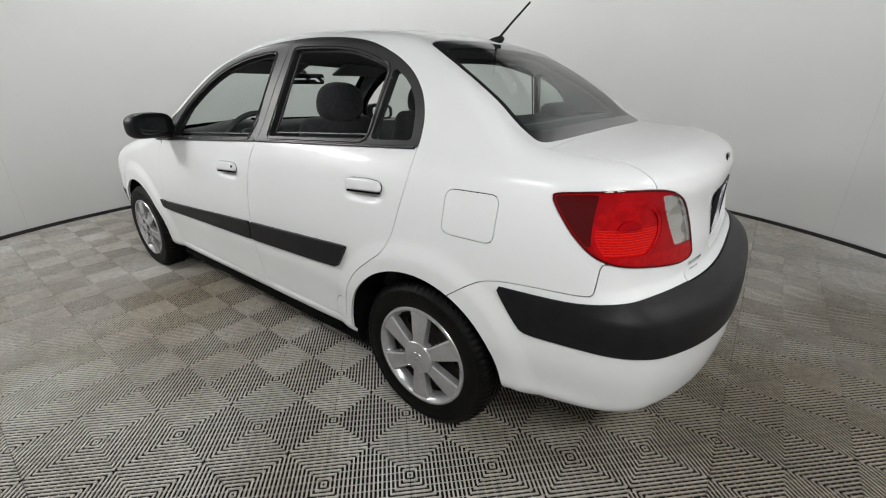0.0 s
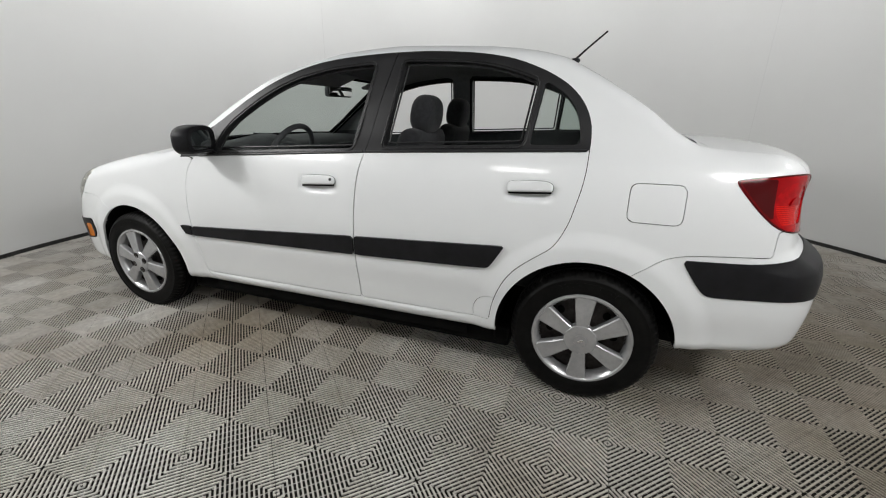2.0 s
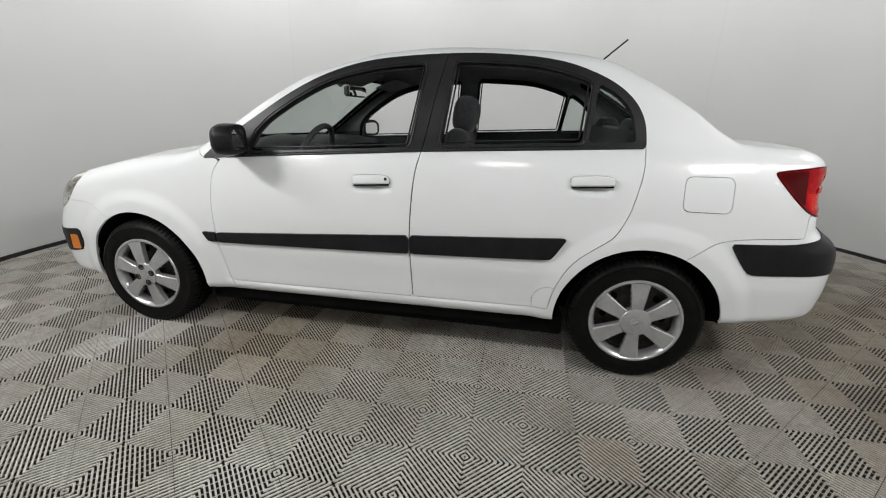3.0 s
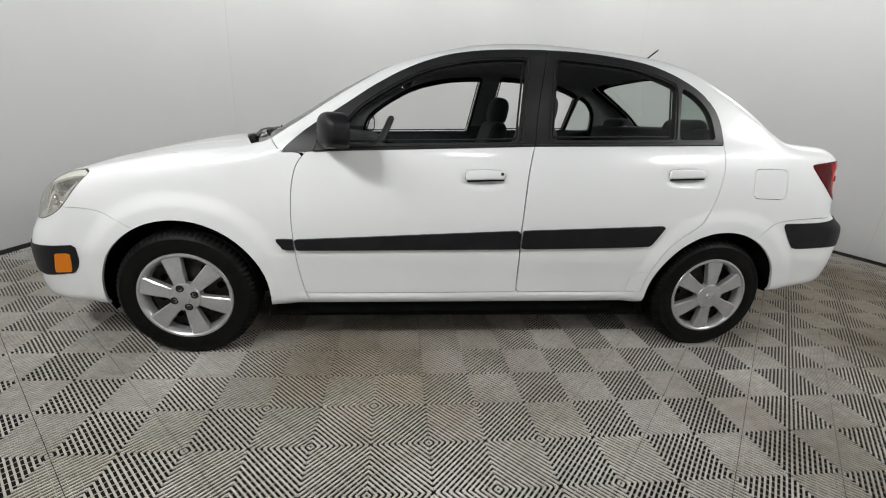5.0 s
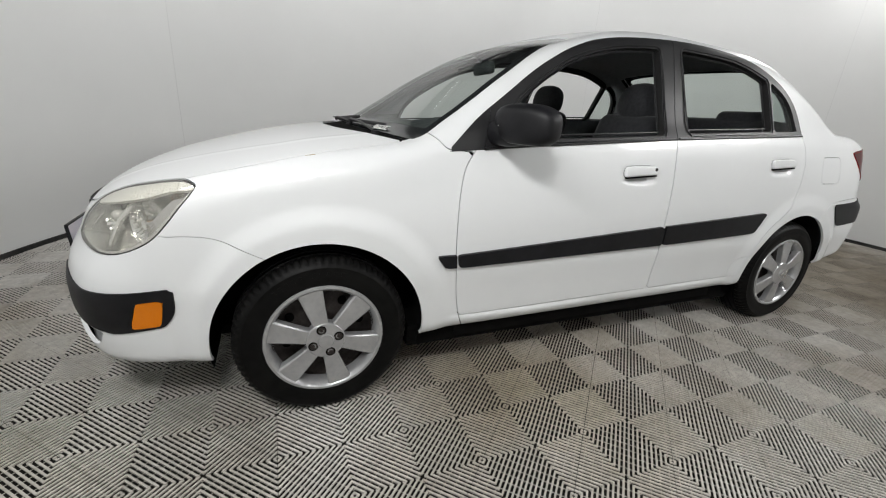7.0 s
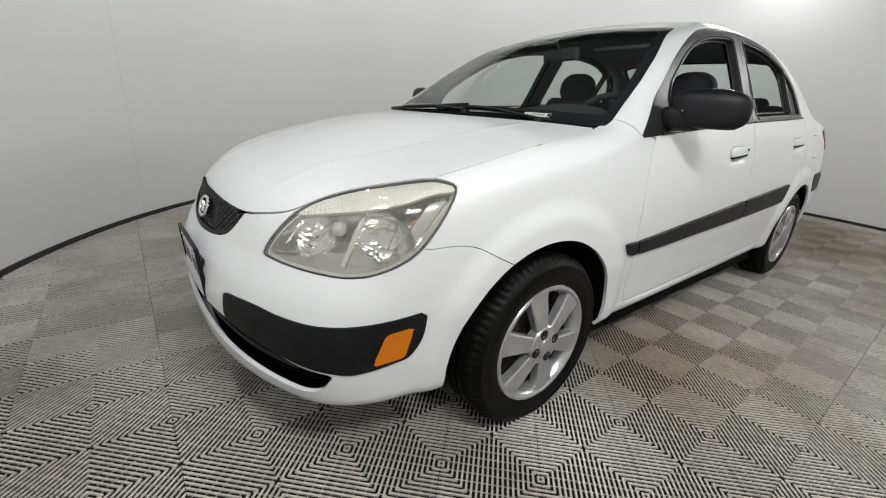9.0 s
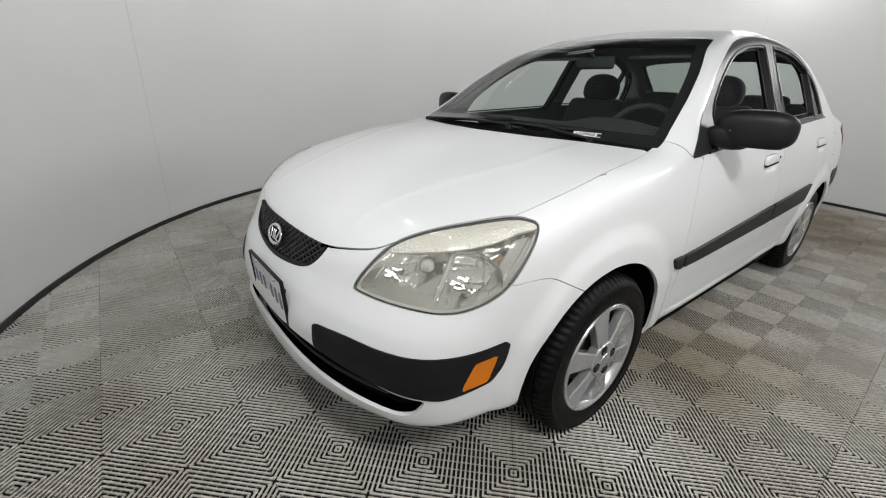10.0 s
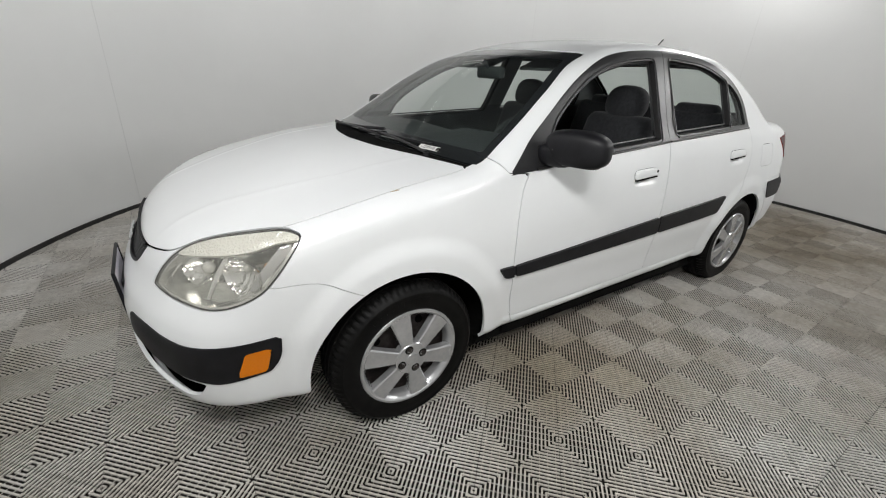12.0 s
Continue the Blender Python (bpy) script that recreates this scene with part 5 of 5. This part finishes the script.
# return faces of the window openings
for edge_poly in (FWIN, RWIN):
    out = rounded(edge_poly, 0.02)
    for side in (1, -1):
        bm = bmesh.new()
        rows = []
        for x, z in out:
            y = float(SIDE(np.array(z))) + float(PLAN(np.array(x)))
            rows.append((bm.verts.new((x, side * (y - 0.004), z)), bm.verts.new((x, side * (y - 0.032), z))))
        for a, b in zip(rows, rows[1:] + rows[:1]):
            bm.faces.new((a[0], a[1], b[1], b[0]))
        bmesh.ops.recalc_face_normals(bm, faces=bm.faces)
        part("window_channel", bm, SEAL, car, "black rubber window channel")
        middle_of = np.array(edge_poly).mean(axis=0)
        for shift, lift, thick in ((0.010, 0.002, 0.0034), (-0.012, -0.026, 0.0045)):
            run = []
            for (x0, z0), (x1, z1), (x, z) in zip(np.roll(out, 1, axis=0), np.roll(out, -1, axis=0), out):
                d = np.array([z1 - z0, x0 - x1])
                d = d / max(np.linalg.norm(d), 1e-9)
                d = d if d @ (np.array([x, z]) - middle_of) > 0 else -d
                x, z = x + shift * d[0], z + shift * d[1]
                run.append((x, side * (float(SIDE(np.array(z))) + float(PLAN(np.array(x))) + lift), z))
            part("window_seal", tube(run[::2] + [run[0]], thick, 6), SATIN, car, "black satin window seal")


def seat(name, x, y, wide, label):
    e = new(name)
    e.parent = car
    e.matrix_basis = pose(x, y, 0)
    tagged(e, label)
    bm = box(0.50, wide, 0.16, 0.05, 3)
    part("cushion", bm, CLOTH, e, m=pose(0.05, 0, 0.50, 0, -6, 0))
    bm = box(0.14, wide, 0.60, 0.055, 4)
    for v in bm.verts:
        k = max(0, v.co.z) / 0.30
        v.co.y *= 1 - 0.16 * k
        v.co.x *= 1 - 0.25 * k
    part("backrest", bm, CLOTH, e, m=pose(-0.27, 0, 0.79, 0, -14, 0))
    bm = oval(0.062, 0.128, 0.092, 0.72, 16, 28)
    for v in bm.verts:
        v.co.y *= 1 - 0.12 * max(0, v.co.z / 0.092)
    part("headrest", bm, CLOTH, e, m=pose(-0.352, 0, 1.148, 0, -8, 0))
    for s in (-0.05, 0.05):
        part("post", tube([(-0.335, s, 1.03), (-0.347, s, 1.11)], 0.006, 8), CHROME, e)
    return e


seat("front_seat", -0.045, 0.36, 0.50, "dark cloth driver seat with headrest")
seat("front_seat", 0.02, -0.36, 0.50, "dark cloth passenger seat with headrest")
bench = new("rear_bench")
bench.parent = car
tagged(bench, "dark cloth rear bench")
part("cushion", box(0.48, 1.26, 0.18, 0.05, 3), CLOTH, bench, m=pose(-0.80, 0, 0.50, 0, -5, 0))
part("backrest", box(0.16, 1.24, 0.62, 0.06, 4), CLOTH, bench, m=pose(-1.14, 0, 0.80, 0, -18, 0))
for y in (0.36, -0.36):
    part("headrest", box(0.10, 0.30, 0.13, 0.045, 4), CLOTH, bench, m=pose(-1.215, y, 1.085, 0, -10, 0))
part("parcel_shelf", box(0.42, 1.22, 0.03, 0.01), TRIM, car, m=pose(-1.43, 0, 1.02), smooth=True)

dash = new("dashboard")
dash.parent = car
tagged(dash, "dark moulded dashboard")
bm = bmesh.new()
prof = [(0.99, 0.955), (0.86, 0.985), (0.70, 0.985), (0.56, 0.965), (0.52, 0.93), (0.54, 0.86), (0.60, 0.72), (0.64, 0.55)]
rows = []
for y in np.linspace(-0.68, 0.68, 41):
    rows.append([bm.verts.new((x - 0.10 * (y / 0.68) ** 2, y, z - 0.020 * (y / 0.68) ** 4 + (0.035 * math.exp(-((y - 0.36) / 0.17) ** 4) if 0.5 < x < 0.72 and z > 0.9 else 0))) for x, z in prof])
for a, b in zip(rows, rows[1:]):
    for i in range(len(prof) - 1):
        bm.faces.new((a[i], b[i], b[i + 1], a[i + 1]))
bmesh.ops.recalc_face_normals(bm, faces=bm.faces)
part("panel", bm, TRIM, dash)
part("centre_console", box(0.55, 0.22, 0.35, 0.04, 3), TRIM, dash, m=pose(0.35, 0, 0.50))
for y in (0.08, -0.08, -0.58):
    part("vent", box(0.012, 0.11, 0.06, 0.012), SEAL, dash, m=pose(0.545, y, 0.90))

wheel_col = new("steering_wheel")
wheel_col.parent = car
wheel_col.matrix_basis = pose(0.46, 0.36, 0.905, 0, -24, 0)
tagged(wheel_col, "dark steering wheel")
bm = bmesh.new()
rows = []
for i in range(56):
    a = 2 * math.pi * i / 56
    rows.append([bm.verts.new((0.016 * math.cos(b), (0.180 + 0.015 * math.sin(b)) * math.cos(a), (0.180 + 0.015 * math.sin(b)) * math.sin(a))) for b in np.linspace(0, 2 * math.pi, 12, endpoint=False)])
for i in range(56):
    for k in range(12):
        bm.faces.new((rows[i][k], rows[i][(k + 1) % 12], rows[(i + 1) % 56][(k + 1) % 12], rows[(i + 1) % 56][k]))
bmesh.ops.recalc_face_normals(bm, faces=bm.faces)
part("rim", bm, TRIM, wheel_col)
part("hub", oval(0.035, 0.075, 0.065, 0.7), TRIM, wheel_col, m=pose(0.03, 0, 0))
for a in (10, 170, 270):
    part("spoke", box(0.014, 0.15, 0.035, 0.006), TRIM, wheel_col, m=pose(0.015, 0, 0, a, 0, 0) @ pose(0, 0.105, 0))
part("column", tube([(0.04, 0, 0), (0.24, 0, -0.02)], 0.04, 16), TRIM, wheel_col)

view = new("rearview_mirror")
view.parent = car
view.matrix_basis = pose(0.345, 0.0, 1.264, 0, 0, -6)
tagged(view, "dark interior rear-view mirror")
part("shell", box(0.035, 0.235, 0.062, 0.014, 3), TRIM, view)
part("glass", box(0.003, 0.215, 0.048, 0.001), MIRROR, view, m=pose(-0.0182, 0, 0))
part("stem", tube([(0.01, 0, 0.02), (0.055, 0, 0.062)], 0.009, 8), TRIM, view)
for y in (0.33, -0.33):
    part("sun_visor", box(0.15, 0.40, 0.016, 0.006), PILLAR, car, m=pose(0.19, y, 1.318, 0, 22, 0))


def label_plate(name, m, sx, sy, label):
    e = new(name)
    e.parent = car
    e.matrix_basis = m
    tagged(e, label)
    part("paper", box(sx, sy, 0.0008), PAPER, e, smooth=False)
    return e


def slant(x, y, z, a, b):
    """The pose of a sheet at a place, its own x along a and y along b."""
    a, b = Vector(a).normalized(), Vector(b)
    n = a.cross(b).normalized()
    b = n.cross(a)
    return Matrix((( a.x, b.x, n.x, x), (a.y, b.y, n.y, y), (a.z, b.z, n.z, z), (0, 0, 0, 1)))


m = slant(0.989, 0.440, 0.9695, (-0.029, 0.097, -0.001), (-0.06, -0.01, 0.036))
lot = label_plate("lot_label", m, 0.106, 0.026, "white paper label with dark printed number")
font = bpy.data.curves.new("lot_number", "FONT")
font.body, font.size, font.align_x, font.align_y = "U29968", 0.023, "CENTER", "CENTER"
letters = new("lot_number", font)
dep = bpy.context.evaluated_depsgraph_get()
lm = bpy.data.meshes.new_from_object(letters.evaluated_get(dep))
bpy.data.objects.remove(letters)
lm.materials.clear()
lm.materials.append(INK)
put("number", lm, lot, m=pose(-0.006, 0, 0.0007))
part("fine_print", box(0.014, 0.018, 0.0004), STEEL, lot, m=pose(0.046, 0, 0.0007), smooth=False)
m = slant(0.453, -0.021, 1.308, (-0.024, 0.129, 0.013), (-0.05, -0.01, 0.030))
top = label_plate("screen_sticker", m, 0.135, 0.030, "pale paper sticker with dark print")
for k in range(6):
    part("print_bar", box(0.014, 0.018, 0.0004), STEEL, top, m=pose(-0.052 + 0.021 * k, 0, 0.0007), smooth=False)


# ---- floor tiles, laid last ----
spots, rim_d = tile_places()
for k in np.nonzero(rim_d < -0.287)[0]:
    put("tile", TILE_MESH, floor_base, m=pose(spots[k][0], spots[k][1], 0, 0, 0, TURNED))
# tiles at the rim are cut to the round wall
rim = np.nonzero(rim_d >= -0.287)[0]
tv, n = np.array(TILE_VERTS), len(TILE_VERTS)
c, s = math.cos(radians(TURNED)), math.sin(radians(TURNED))
spun = np.stack([c * tv[:, 0] - s * tv[:, 1], s * tv[:, 0] + c * tv[:, 1], tv[:, 2]], 1)
allv = np.concatenate([spun + np.array([*spots[k], 0]) for k in rim])
off = allv[:, :2] - np.array(BOOTH)
reach = np.linalg.norm(off, axis=1)
allv[:, :2] = np.array(BOOTH) + off * np.minimum(1.0, (RADIUS + 0.004) / reach)[:, None]
allf = [tuple(i + n * j for i in f) for j in range(len(rim)) for f in TILE_FACES]
cut_tiles = put("cut_tiles", mesh_from("cut_tiles", allv, allf, TILE, smooth=False), floor_base)
tagged(cut_tiles, kind="stuff")
